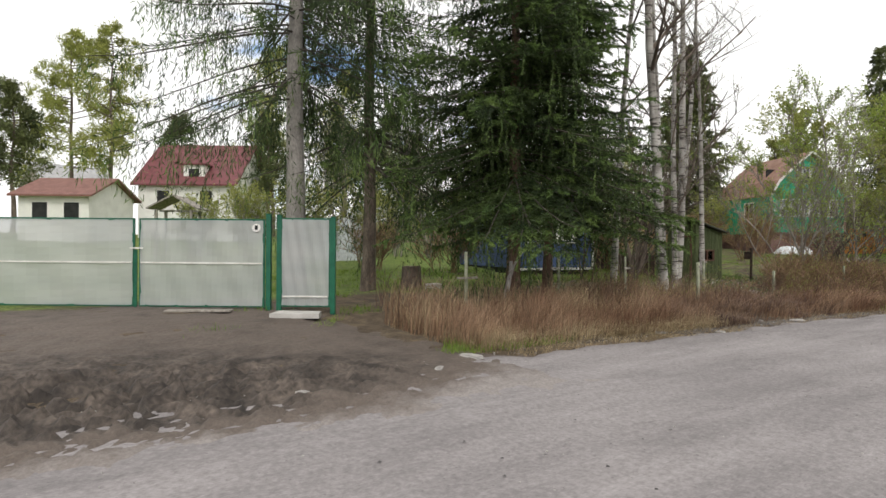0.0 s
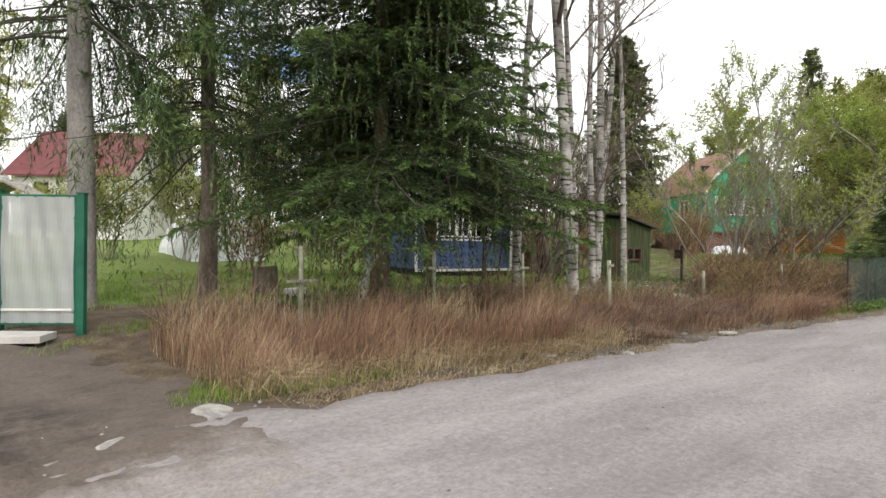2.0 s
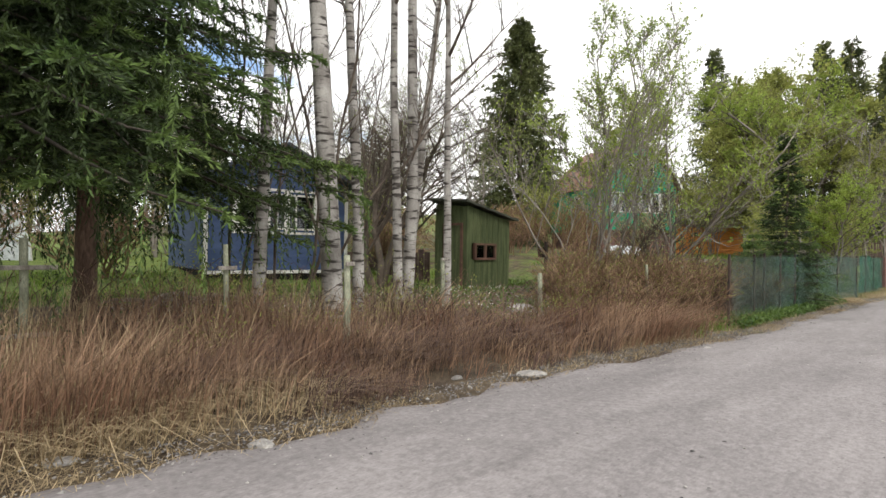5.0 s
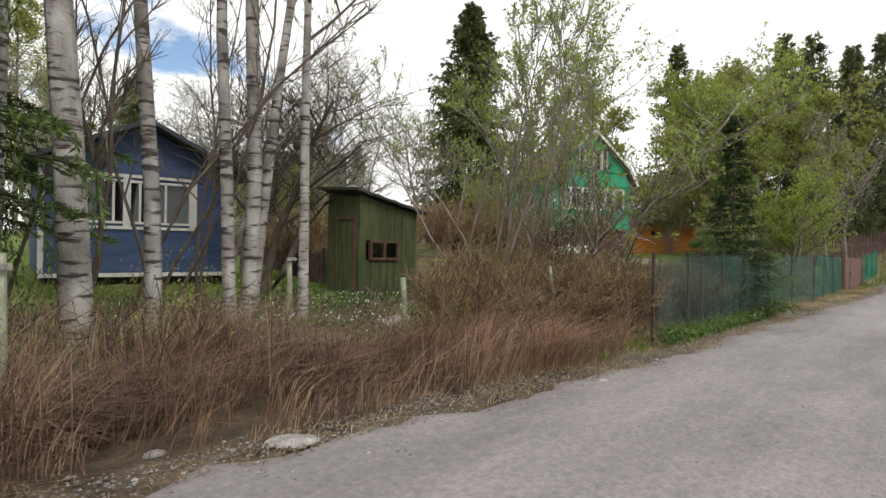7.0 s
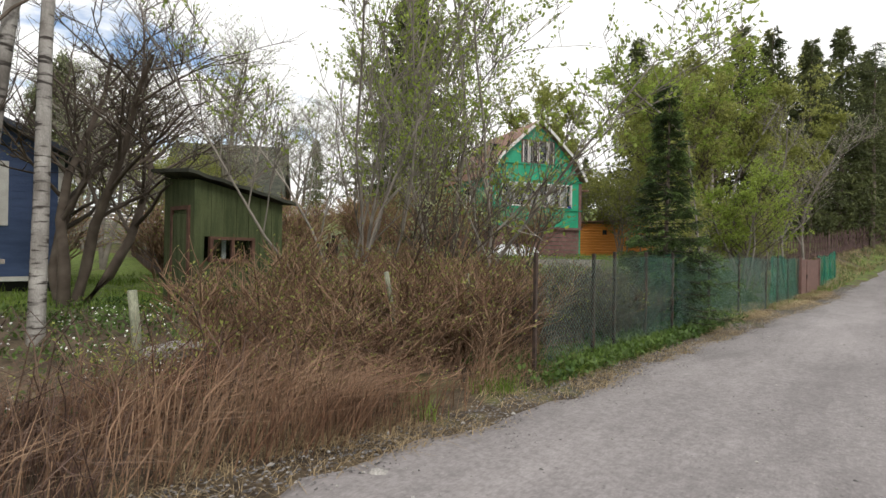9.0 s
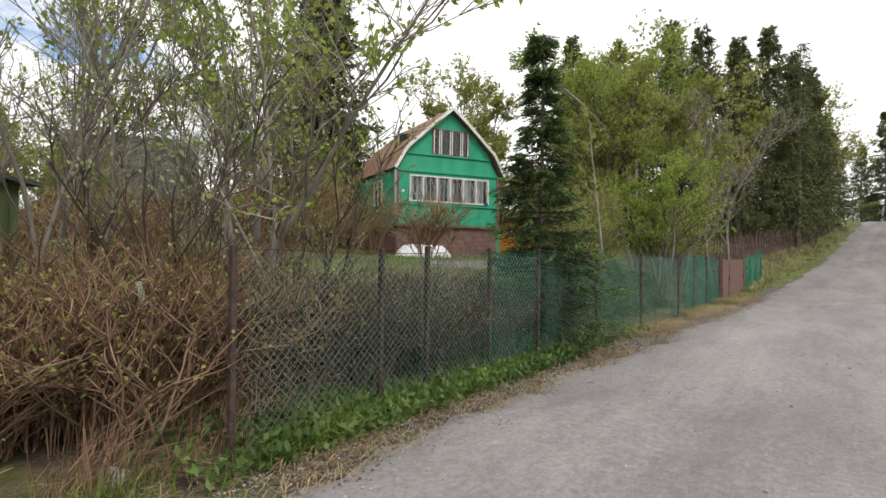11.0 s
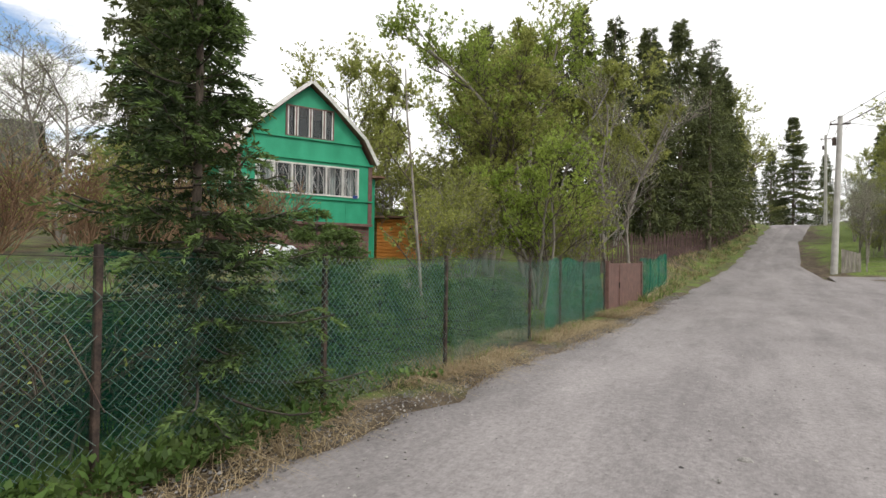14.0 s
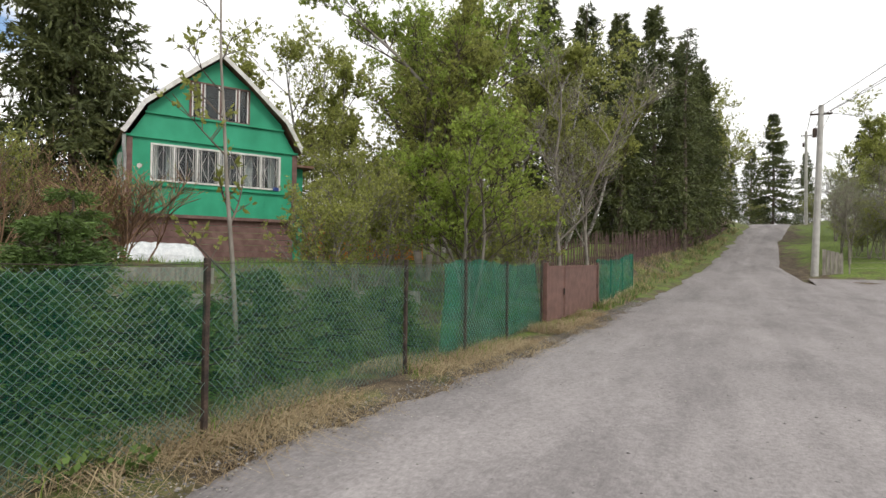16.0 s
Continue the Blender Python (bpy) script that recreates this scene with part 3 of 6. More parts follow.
def broadleaf(name, m, height, spread, label, seed, trunk_r=0.09, stems=1, levels=3, kids=6, leaf=0.06, per_twig=7, leaf_mat=None, bark=None,
              upright=0.6, first=0.25, curve=0.15, lean=(0, 0), group="", twig_mat=None, category="tree"):
    """A broad-leaved tree or shrub: forking tubes, thin twigs, and separate leaves (none if per_twig is 0)."""
    rng = np.random.default_rng(seed)
    tree = thing(name, m, label, category, group)
    stem_tubes, fine, P, D = [], Tubes(), [], []

    def grow(p, d, length, r, level):
        n = 6 if level == 0 else (4 if level < levels else 2)
        pts, dirs = [p], []
        for i in range(n):
            d = d + rng.normal(0, curve, 3) + np.array([0, 0, 0.05 * (level > 0)])
            d = d / np.linalg.norm(d)
            pts.append(pts[-1] + d * length / n)
            dirs.append(d)
        rad = [r * (1 - 0.75 * i / n) + 0.0025 for i in range(n + 1)]
        (stem_tubes[-1] if level == 0 else fine).add(pts, rad, 8 if level == 0 else (4 if level < levels else 3))
        if level >= levels:
            k = per_twig
            for _ in range(k):
                j = rng.integers(1, n + 1)
                P.append(pts[j] + rng.normal(0, 0.05, 3) * length)
                D.append(dirs[j - 1] + rng.normal(0, 0.8, 3))
            return
        c = kids + (3 if level == 0 else 0)
        for i in range(c):
            q = first + (1 - first) * (i + rng.uniform(0, 1)) / c if level == 0 else rng.uniform(0.25, 1)
            j = min(n - 1, int(q * n))
            at = pts[j] + (pts[j + 1] - pts[j]) * (q * n - j)
            w = rng.uniform(0, 2 * math.pi)
            sidew = np.array([math.cos(w), math.sin(w), 0.0])
            nd = dirs[j] * upright + sidew * (1 - upright) * 1.4 + np.array([0, 0, 0.12])
            share = (0.55 if level else spread / height) * rng.uniform(0.6, 1.15) * (1 - 0.45 * q * (level == 0))
            grow(at, nd / np.linalg.norm(nd), length * share, max(0.003, rad[j] * 0.5), level + 1)

    for s in range(stems):
        stem_tubes.append(Tubes())
        w = rng.uniform(0, 2 * math.pi)
        off = np.array([math.cos(w), math.sin(w), 0]) * (0.0 if stems == 1 else rng.uniform(0.05, 0.3))
        d = np.array([lean[0], lean[1], 1.0]) + off * (0 if stems == 1 else 1.1)
        grow(off + np.array([0, 0, -0.15]), d / np.linalg.norm(d), height * rng.uniform(0.85, 1.05), trunk_r, 0)
        stem_tubes[-1].done("trunk", bark or M_BARK, tree)
    fine.done("crown_wood", twig_mat or M_TWIG, tree)["kind"] = "stuff"
    if per_twig:
        P, D = np.array(P), np.array(D)
        leaves("foliage", P, D, leaf * rng.uniform(0.6, 1.4, len(P)), leaf * 0.62, leaf_mat or M_LEAF, rng, tree)["kind"] = "stuff"
    return tree


def spot(x, y, turn=0, dz=0.0):
    return pose(x, y, z_at(x, y) + dz, 0, 0, turn)


def birch(x, y, r, height, seed, lean=(0, 0), label="white birch trunk with dark bands among dry stems", group="birches by the fence"):
    return broadleaf("birch", spot(x, y), height, height * 0.22, label, seed, r, 1, 3, 5, leaf=0.035, per_twig=2, leaf_mat=M_LEAF_PALE,
                     bark=M_BIRCH, upright=0.5, first=0.42, curve=0.025, lean=lean, group=group)


# the group of tall spruces behind the gates
spruce("spruce", spot(4.78, 14.05), 17, 4.6, 5.3, "tall old spruce with grey trunk and hanging boughs", 11, 32, 6, 26, 16, 0.19, 0.26, 0.5,
       bark=M_BARK_GREY, weep=0.8, bare=0.25, slim=0.13)
spruce("spruce", spot(7.4, 15.1), 16, 4.4, 3.4, "tall dark spruce with hanging boughs", 12, 36, 6, 24, 16, 0.19, 0.2, 0.5, weep=0.65, bare=0.18, slim=0.13)
spruce("spruce", spot(9.62, 11.1), 12.5, 3.9, 2.7, "dense green spruce with red-brown trunk by the fence", 13, 36, 8, 34, 46, 0.088, 0.19, 0.42, bark=M_BARK_RED, weep=0.14, power=0.7, slim=0.25)
spruce("spruce", spot(11.0, 11.25), 11.5, 3.6, 2.3, "dense green spruce beside its larger neighbour", 14, 32, 8, 34, 46, 0.088, 0.14, 0.42, bark=M_BARK_RED, weep=0.14, power=0.7, slim=0.25)

# birches
birch(13.9, 9.6, 0.165, 15, 21)
birch(14.95, 10.42, 0.11, 13, 22, label="slim brownish birch trunk among dry stems")
birch(16.57, 10.98, 0.13, 15, 23)
birch(16.15, 10.75, 0.10, 14, 24, (-0.01, 0.0))
birch(16.75, 11.25, 0.10, 14, 25, (0.09, 0.0), label="leaning birch trunk beside two upright ones")
birch(17.25, 10.5, 0.09, 12, 26, label="slender white birch trunk close to the shed")
birch(13.3, 10.9, 0.11, 13, 27, label="birch trunk half hidden by spruce boughs")
for i, (x, y) in enumerate(((14.3, 11.5), (15.3, 12.2), (15.9, 12.6), (14.8, 13.1), (16.3, 12.4), (13.6, 12.3))):
    broadleaf("sapling", spot(x, y), 6.5 + 0.5 * (i % 3), 1.5, "thin bare sapling before the blue house", 40 + i, 0.03, 2, 2, 7, per_twig=1, leaf=0.035,
              leaf_mat=M_LEAF, upright=0.7, bark=M_TWIG, group="bare saplings")
# bare willow by the shed
broadleaf("willow", spot(18.8, 14.6), 5.6, 3.4, "bare dark willow leaning over the green shed", 51, 0.11, 4, 3, 7, per_twig=1, leaf=0.035, leaf_mat=M_LEAF_PALE, upright=0.5,
          curve=0.16, bark=M_TWIG, lean=(0.25, 0.0), first=0.3)
# rowan thicket in front of the green house
broadleaf("rowan", spot(20.9, 9.3), 5.7, 2.0, "many-stemmed rowan with small fresh leaves", 61, 0.022, 8, 3, 5, leaf=0.06, per_twig=3, leaf_mat=M_LEAF, upright=0.72, bark=M_TWIG_GREY, twig_mat=M_TWIG_GREY)
broadleaf("willow_shrub", spot(22.0, 8.7), 3.3, 1.4, "many-stemmed willow shrub with grey catkin leaves", 62, 0.014, 8, 2, 5, leaf=0.045, per_twig=4, leaf_mat=M_LEAF_PALE, upright=0.7, bark=M_TWIG, category="shrub")
broadleaf("willow_shrub", spot(23.2, 8.2), 3.2, 1.2, "many-stemmed willow shrub with olive leaves", 63, 0.014, 7, 2, 5, leaf=0.05, per_twig=4, leaf_mat=M_LEAF_DULL, upright=0.7, bark=M_TWIG, category="shrub")
broadleaf("rowan", spot(22.8, 8.6), 5.2, 2.6, "spreading rowan with fresh leaves over the fence corner", 64, 0.035, 3, 3, 5, leaf=0.07, per_twig=6, leaf_mat=M_LEAF, upright=0.55, bark=M_TWIG_GREY, twig_mat=M_TWIG_GREY)

# behind the chain-link fence
spruce("young_spruce", spot(26.4, 6.55), 4.7, 1.38, 0.3, "young spruce rising above the fence", 71, 28, 8, 17, 24, 0.06, 0.045, 0.12, power=1.6, slim=0.26)
# low bushes wear the pale needles all over, to look brightly lit
for i, (x, y, h, r) in enumerate(((28.9, 7.2, 1.3, 0.95), (30.2, 7.3, 1.1, 1.0), (31.4, 7.2, 1.25, 1.0), (32.9, 7.3, 1.0, 0.95), (34.4, 7.3, 0.9, 0.9), (29.25, 7.35, 1.75, 0.85), (27.3, 7.0, 1.1, 0.7), (29.9, 8.3, 1.9, 0.9))):
    spruce("young_spruce", spot(x, y), h, r, 0.1, "bushy young spruce behind the green netting", 72 + i, 15, 8, 13, 16, 0.06, 0.03, 0.15, slim=0.26, needle=M_NEEDLE_LIGHT, group="young spruces behind the fence")
broadleaf("sapling", spot(31.0, 7.05), 5.2, 1.2, "thin sapling with drooping leaf tufts behind the fence", 81, 0.03, 1, 2, 5, leaf=0.08, per_twig=9, leaf_mat=M_LEAF_DULL, upright=0.5, curve=0.04, bark=M_TWIG_GREY)
for i, (x, y, h) in enumerate(((23.2, 7.1, 1.1), (24.2, 7.2, 1.1), (25.1, 7.1, 0.95), (24.7, 7.9, 0.8), (23.8, 8.2, 0.8), (26.9, 7.5, 0.8), (22.6, 7.1, 1.15), (23.6, 7.6, 0.9), (22.1, 7.4, 1.1), (25.6, 7.4, 0.9), (24.3, 6.8, 0.95), (22.9, 6.8, 1.0), (23.7, 6.8, 0.9), (24.9, 6.7, 0.9), (21.7, 6.9, 1.0), (25.5, 6.8, 0.8))):
    broadleaf("bare_shrub", spot(x, y), h, 0.8, "leafless grey-brown shrub behind the wire mesh", 90 + i, 0.012, 9, 2, 6, leaf=0.03, per_twig=1, leaf_mat=M_LEAF_DULL, upright=0.55, bark=M_TWIG,
              twig_mat=M_TWIG, group="bare shrubs", category="shrub")
for i, (x, y, h) in enumerate(((30.5, 15.5, 2.4), (33.0, 16.8, 2.6), (35.0, 17.6, 2.4), (28.5, 15.0, 2.2))):
    broadleaf("bare_shrub", spot(x, y), h, 1.2, "brown twiggy shrub in the garden", 100 + i, 0.015, 12, 2, 6, leaf=0.045, per_twig=2, leaf_mat=M_LEAF_DULL, upright=0.65, bark=M_DRY_RED, twig_mat=M_DRY_RED,
              group="garden shrubs", category="shrub")

brush = broadleaf("dry_brush", spot(18.4, 8.2), 1.1, 0.8, "brown twiggy brush with a few opening buds", 170, 0.01, 12, 2, 6, leaf=0.035, per_twig=1, leaf_mat=M_LEAF_DULL, upright=0.6, bark=M_DRY_RED, twig_mat=M_DRY_RED, group="dry brush", category="shrub")
for k in range(26):
    x = 18.9 + 0.155 * k
    y = float(left_edge(x)) + 1.2 + 2.4 * ((k * 0.618) % 1)
    copy_thing(brush, spot(x, y, 50 * k) @ Matrix.Diagonal((1.1, 1.1, (0.7 + 0.45 * ((k * 0.37) % 1)) * (0.7 if x < 19.8 else 1.0), 1)))

for k, (x, y) in enumerate(((19.5, 19.5), (22.5, 18.5), (25, 17.2), (24, 20.5), (27, 19), (29.5, 18.2), (31, 20.5), (33.5, 21), (17.5, 22), (21, 24), (26.5, 22.5), (34.5, 14.6), (13, 19), (10.5, 21))):
    copy_thing(brush, spot(x, y, 77 * k) @ Matrix.Diagonal((1.9, 1.9, 1.7, 1)))

# trees along the far part of the road
broadleaf("apple_tree", spot(38.3, 7.6), 3.9, 1.9, "small apple tree with bright green leaves by the brown gate", 111, 0.05, 4, 3, 6, leaf=0.085, per_twig=10, leaf_mat=M_LEAF, upright=0.6, bark=M_TWIG_GREY)
broadleaf("poplar", spot(44.0, 9.8), 10.6, 4.0, "tall leafy tree with pale spring foliage", 112, 0.13, 3, 3, 8, leaf=0.105, per_twig=17, leaf_mat=M_LEAF, upright=0.6, bark=M_TWIG_GREY)
broadleaf("poplar", spot(41.5, 10.5), 8.2, 3.2, "leafy tree with olive spring foliage", 113, 0.11, 3, 3, 8, leaf=0.10, per_twig=15, leaf_mat=M_LEAF_DULL, upright=0.6, bark=M_TWIG_GREY)
broadleaf("bare_tree", spot(45.3, 7.1), 8.3, 3.0, "grey leafless tree behind the brown gate", 114, 0.08, 1, 3, 8, per_twig=1, leaf=0.06, leaf_mat=M_LEAF_PALE, upright=0.6, bark=M_TWIG_GREY, twig_mat=M_TWIG_GREY)
broadleaf("bare_tree", spot(46.3, 6.5), 7.5, 3.0, "grey leafless tree beside the netting", 115, 0.07, 1, 3, 8, per_twig=1, leaf=0.06, leaf_mat=M_LEAF_PALE, upright=0.6, lean=(0.1, -0.1), bark=M_TWIG_GREY, twig_mat=M_TWIG_GREY)
hedge = broadleaf("hedge_shrub", spot(40.5, 8.4), 3.2, 1.6, "leafy olive-green shrub in the garden hedge", 116, 0.02, 8, 2, 7, leaf=0.08, per_twig=14, leaf_mat=M_LEAF_DULL, upright=0.6, bark=M_TWIG_GREY, twig_mat=M_TWIG_GREY, group="garden hedge", category="shrub")
for x, y, s, w in ((42.6, 8.2, 1.0, 50), (36.6, 9.4, 0.9, 110), (44.5, 14.6, 1.3, 170), (46.5, 12.5, 1.3, 230), (48.5, 16.5, 1.5, 290), (34.8, 9.0, 0.7, 20), (43.8, 17.5, 1.3, 80), (39.0, 10.0, 0.9, 10), (50.5, 9.0, 1.0, 200), (34.5, 20.5, 1.0, 30), (62.5, -5.2, 0.9, 70), (66, -5.6, 1.0, 140), (7, 27, 1.0, 15), (9.5, 26, 1.1, 85), (12.5, 27, 1.0, 145), (15.5, 28, 1.2, 215), (18.5, 29, 1.1, 275), (5.5, 30, 0.9, 310), (101, -6.5, 1.0, 40), (103, -1.5, 1.0, 130), (99, 2.5, 1.1, 200), (104, -10, 1.2, 280), (25.5, 27, 1.2, 30), (28.5, 30, 1.3, 95), (31.5, 33, 1.2, 190), (24, 33, 1.3, 250), (28, 25.5, 0.9, 330), (64, -4.2, 0.45, 10), (69.5, -4.6, 0.5, 100), (76, -5.4, 0.5, 220)):
    copy_thing(hedge, spot(x, y, w) @ Matrix.Diagonal((s, s, s, 1)))
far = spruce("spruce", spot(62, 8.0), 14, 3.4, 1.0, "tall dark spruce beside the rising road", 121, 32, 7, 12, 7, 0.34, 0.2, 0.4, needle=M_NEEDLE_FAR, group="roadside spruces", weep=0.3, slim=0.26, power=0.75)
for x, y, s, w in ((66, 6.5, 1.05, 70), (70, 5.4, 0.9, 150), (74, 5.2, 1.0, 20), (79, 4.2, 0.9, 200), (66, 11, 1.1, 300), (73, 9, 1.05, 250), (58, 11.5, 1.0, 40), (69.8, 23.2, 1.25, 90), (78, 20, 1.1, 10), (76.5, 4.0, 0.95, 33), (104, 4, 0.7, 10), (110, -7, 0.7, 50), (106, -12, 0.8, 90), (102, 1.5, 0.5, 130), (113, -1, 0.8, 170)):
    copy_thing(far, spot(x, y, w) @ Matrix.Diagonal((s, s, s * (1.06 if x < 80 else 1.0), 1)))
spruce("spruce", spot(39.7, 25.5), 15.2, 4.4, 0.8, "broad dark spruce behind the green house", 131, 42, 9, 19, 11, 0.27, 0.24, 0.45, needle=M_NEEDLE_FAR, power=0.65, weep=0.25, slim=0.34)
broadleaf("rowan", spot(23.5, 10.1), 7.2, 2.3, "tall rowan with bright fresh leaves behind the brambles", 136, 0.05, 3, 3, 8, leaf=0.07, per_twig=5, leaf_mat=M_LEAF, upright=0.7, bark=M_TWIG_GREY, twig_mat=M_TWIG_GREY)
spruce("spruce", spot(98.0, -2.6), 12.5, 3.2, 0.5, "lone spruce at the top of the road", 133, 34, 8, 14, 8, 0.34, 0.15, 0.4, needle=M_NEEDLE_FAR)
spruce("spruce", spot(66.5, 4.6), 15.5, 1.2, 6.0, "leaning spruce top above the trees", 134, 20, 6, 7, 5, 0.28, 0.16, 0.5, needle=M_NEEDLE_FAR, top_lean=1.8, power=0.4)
leafy = broadleaf("birch", spot(51, 12), 10.5, 4.0, "tall birch with thin olive spring foliage", 141, 0.12, 2, 3, 8, leaf=0.16, per_twig=10, leaf_mat=M_LEAF_DULL, upright=0.6, bark=M_BIRCH, group="leafy trees")
for x, y, s, w in ((48, 15, 0.9, 80), (54, 16, 1.1, 130), (60, 15, 1.2, 200), (47, 20, 0.9, 260), (56, 24, 1.1, 310), (64, 19, 1.2, 30), (53.5, 9.5, 0.75, 60), (74, 14, 1.2, 100),
                   (66, -9, 0.75, 10), (72, -8, 0.8, 120), (78, -10, 0.9, 220), (62, -13, 0.7, 310), (86, -9, 0.7, 60), (70, -16, 1.0, 30), (92, -8, 0.6, 30), (83, 4.6, 1.05, 100), (87.5, 3.6, 0.9, 160), (57, 9.5, 0.9, 20), (63, 8.0, 0.8, 250)):
    copy_thing(leafy, spot(x, y, w) @ Matrix.Diagonal((s, s, s, 1)))
bare = broadleaf("bare_tree", spot(27, 24), 8, 4.0, "bare grey garden tree with opening buds", 151, 0.1, 2, 3, 8, per_twig=2, leaf=0.07, leaf_mat=M_LEAF_PALE, upright=0.5, bark=M_TWIG_GREY, twig_mat=M_TWIG_GREY, group="bare garden trees")
for x, y, s, w in ((22, 22, 0.8, 40), (30, 28, 0.9, 90), (24, 30, 1.0, 150), (17, 27, 0.9, 210), (35, 25, 0.9, 260), (12, 28, 0.9, 300), (37, 33, 1.0, 20), (20, 36, 1.1, 50), (64, -6, 0.6, 200), (75, -5.5, 0.55, 80), (63, -4.6, 0.4, 10), (67, -5.0, 0.42, 140), (61, -5.2, 0.6, 20), (62, -8, 0.65, 95), (60.6, -11.5, 0.6, 170), (61.2, -3.5, 0.45, 250), (66, -3.9, 0.5, 300), (73, -4.6, 0.5, 40), (79, -5.5, 0.55, 130)):
    copy_thing(bare, spot(x, y, w) @ Matrix.Diagonal((s, s, s, 1)))


def pine(name, m, height, label, seed, leaf_mat, group=""):
    """A pine: long bare trunk and clumped needle tufts on the upper boughs."""
    rng = np.random.default_rng(seed)
    tree = thing(name, m, label, "tree", group)
    t, P, D = Tubes(), [], []
    t.add([(0.1 * math.sin(h), 0, h) for h in np.linspace(-0.3, height, 9)], [0.2 * (1 - 0.85 * k / 8) for k in range(9)], 8)
    for i in range(46):
        h = height * (0.32 + 0.68 * i / 46)
        w = rng.uniform(0, 2 * math.pi)
        o = np.array([math.cos(w), math.sin(w), rng.uniform(-0.1, 0.4)])
        ln = height * 0.2 * (1.15 - 0.8 * (i / 46) ** 1.5) * rng.uniform(0.5, 1.1)
        line = [np.array([0, 0, h]) + o * ln * q + np.array([0, 0, 0.1 * ln * q * q]) for q in (0, 0.5, 1)]
        t.add(line, [0.05, 0.03, 0.012], 4)
        for _ in range(9):
            c = line[0] + (line[2] - line[0]) * rng.uniform(0.4, 1.08) + rng.normal(0, 0.12 * ln, 3)
            P.append(c + rng.normal(0, 0.16, (26, 3)))
            D.append(rng.normal(0, 1, (26, 3)) + [0, 0, 0.6])
    t.done("trunk", M_BARK, tree)
    P, D = np.concatenate(P), np.concatenate(D)
    leaves("needle_foliage", P, D, 0.3 * rng.uniform(0.7, 1.3, len(P)), 0.085, leaf_mat, rng, tree)["kind"] = "stuff"
    return tree


p1 = pine("pine", spot(2.7, 52.3), 16.5, "tall pine with airy green crown behind the houses", 161, M_LEAF_DULL, "far pines")
p2 = pine("pine", spot(-3.6, 52), 11, "dark pine behind the white garage", 162, M_NEEDLE_FAR, "far pines")
for x, y, s, w in ((-9, 56, 1.1, 60), (0, 66, 1.2, 120), (9, 62, 1.1, 200), (18, 60, 1.2, 20), (24, 55, 1.1, 300), (-16, 50, 1.0, 10), (31, 58, 1.2, 100), (14, 48, 0.9, 40), (20, 46, 0.9, 80), (27, 46, 0.85, 30)):
    copy_thing(p2 if (x + y) % 3 else p1, spot(x, y, w) @ Matrix.Diagonal((s, s, s, 1)))
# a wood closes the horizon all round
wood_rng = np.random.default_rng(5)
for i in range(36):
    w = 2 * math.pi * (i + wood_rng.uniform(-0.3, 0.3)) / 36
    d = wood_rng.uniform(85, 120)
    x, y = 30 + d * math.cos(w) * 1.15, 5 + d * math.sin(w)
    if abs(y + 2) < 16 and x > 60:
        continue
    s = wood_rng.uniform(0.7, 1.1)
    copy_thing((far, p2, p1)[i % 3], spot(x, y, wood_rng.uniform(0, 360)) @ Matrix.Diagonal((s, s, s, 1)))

# ---- the gates ----
GATE = pose(-1.17, 14.6, 0, 0, 0, -33.7)
gate_z = 0.33


def tube_frame(bm, x0, x1, z0, z1, w=0.05, d=0.04):
    box(bm, x0, x0 + w, -d / 2, d / 2, z0, z1)
    box(bm, x1 - w, x1, -d / 2, d / 2, z0, z1)
    box(bm, x0 + w, x1 - w, -d / 2, d / 2, z1 - w, z1)
    box(bm, x0 + w, x1 - w, -d / 2, d / 2, z0, z0 + w)


def gate_leaf(name, x0, x1, label, bars, z0=gate_z + 0.08, z1=gate_z + 1.9, closed=True):
    g = thing(name, GATE, label, "gate")
    bm = bmesh.new()
    tube_frame(bm, x0, x1, z0, z1)
    part("frame", bm, M_GREEN_STEEL, g, "green painted steel frame", 0.004)
    bm = bmesh.new()
    n = 24
    vs = [[bm.verts.new((x0 + 0.03 + (x1 - x0 - 0.06) * i / n, -0.03 + 0.012 * math.sin(i * 1.1 + k * 0.7), z0 + 0.03 + (z1 - z0 - 0.06) * k / 12)) for k in range(13)] for i in range(n + 1)]
    for i in range(n):
        for k in range(12):
            bm.faces.new((vs[i][k], vs[i + 1][k], vs[i + 1][k + 1], vs[i][k + 1]))
    part("sheet", bm, M_SHEET, g, "cloudy see-through plastic sheet")
    # rails stand before the sheet in white, which paints the glare along them
    for b in bars:
        box_part("rail", (x0 + 0.05, x1 - 0.05, -0.06, -0.046, z0 + (z1 - z0) * b - 0.015, z0 + (z1 - z0) * b + 0.015), M_WHITE, g)
    return g


def at_px(u):
    return u * 11.5 / 987


gate_leaf("gate_leaf", -3.2, at_px(234), "wide gate leaf of cloudy plastic sheet in green frame", (0.5,))
right_leaf = gate_leaf("gate_leaf", at_px(242), at_px(464), "gate leaf of cloudy plastic sheet in green frame", (0.5,))
gate_leaf("wicket_gate", at_px(492), at_px(580), "narrow wicket gate of cloudy plastic in green frame", (0.12,), gate_z + 0.1, gate_z + 1.93)
bolt = box_part("drop_bolt", (at_px(236), at_px(240), -0.06, -0.03, gate_z - 0.05, gate_z + 1.25), M_GREEN_STEEL, right_leaf)
box_part("latch", (at_px(228), at_px(250), -0.07, -0.045, gate_z + 1.27, gate_z + 1.3), M_WHITE, right_leaf, "pale latch bar")
bm = bmesh.new()
bmesh.ops.create_cone(bm, cap_ends=True, segments=24, radius1=0.085, radius2=0.085, depth=0.02, matrix=pose(at_px(450), -0.05, gate_z + 1.72, 90))
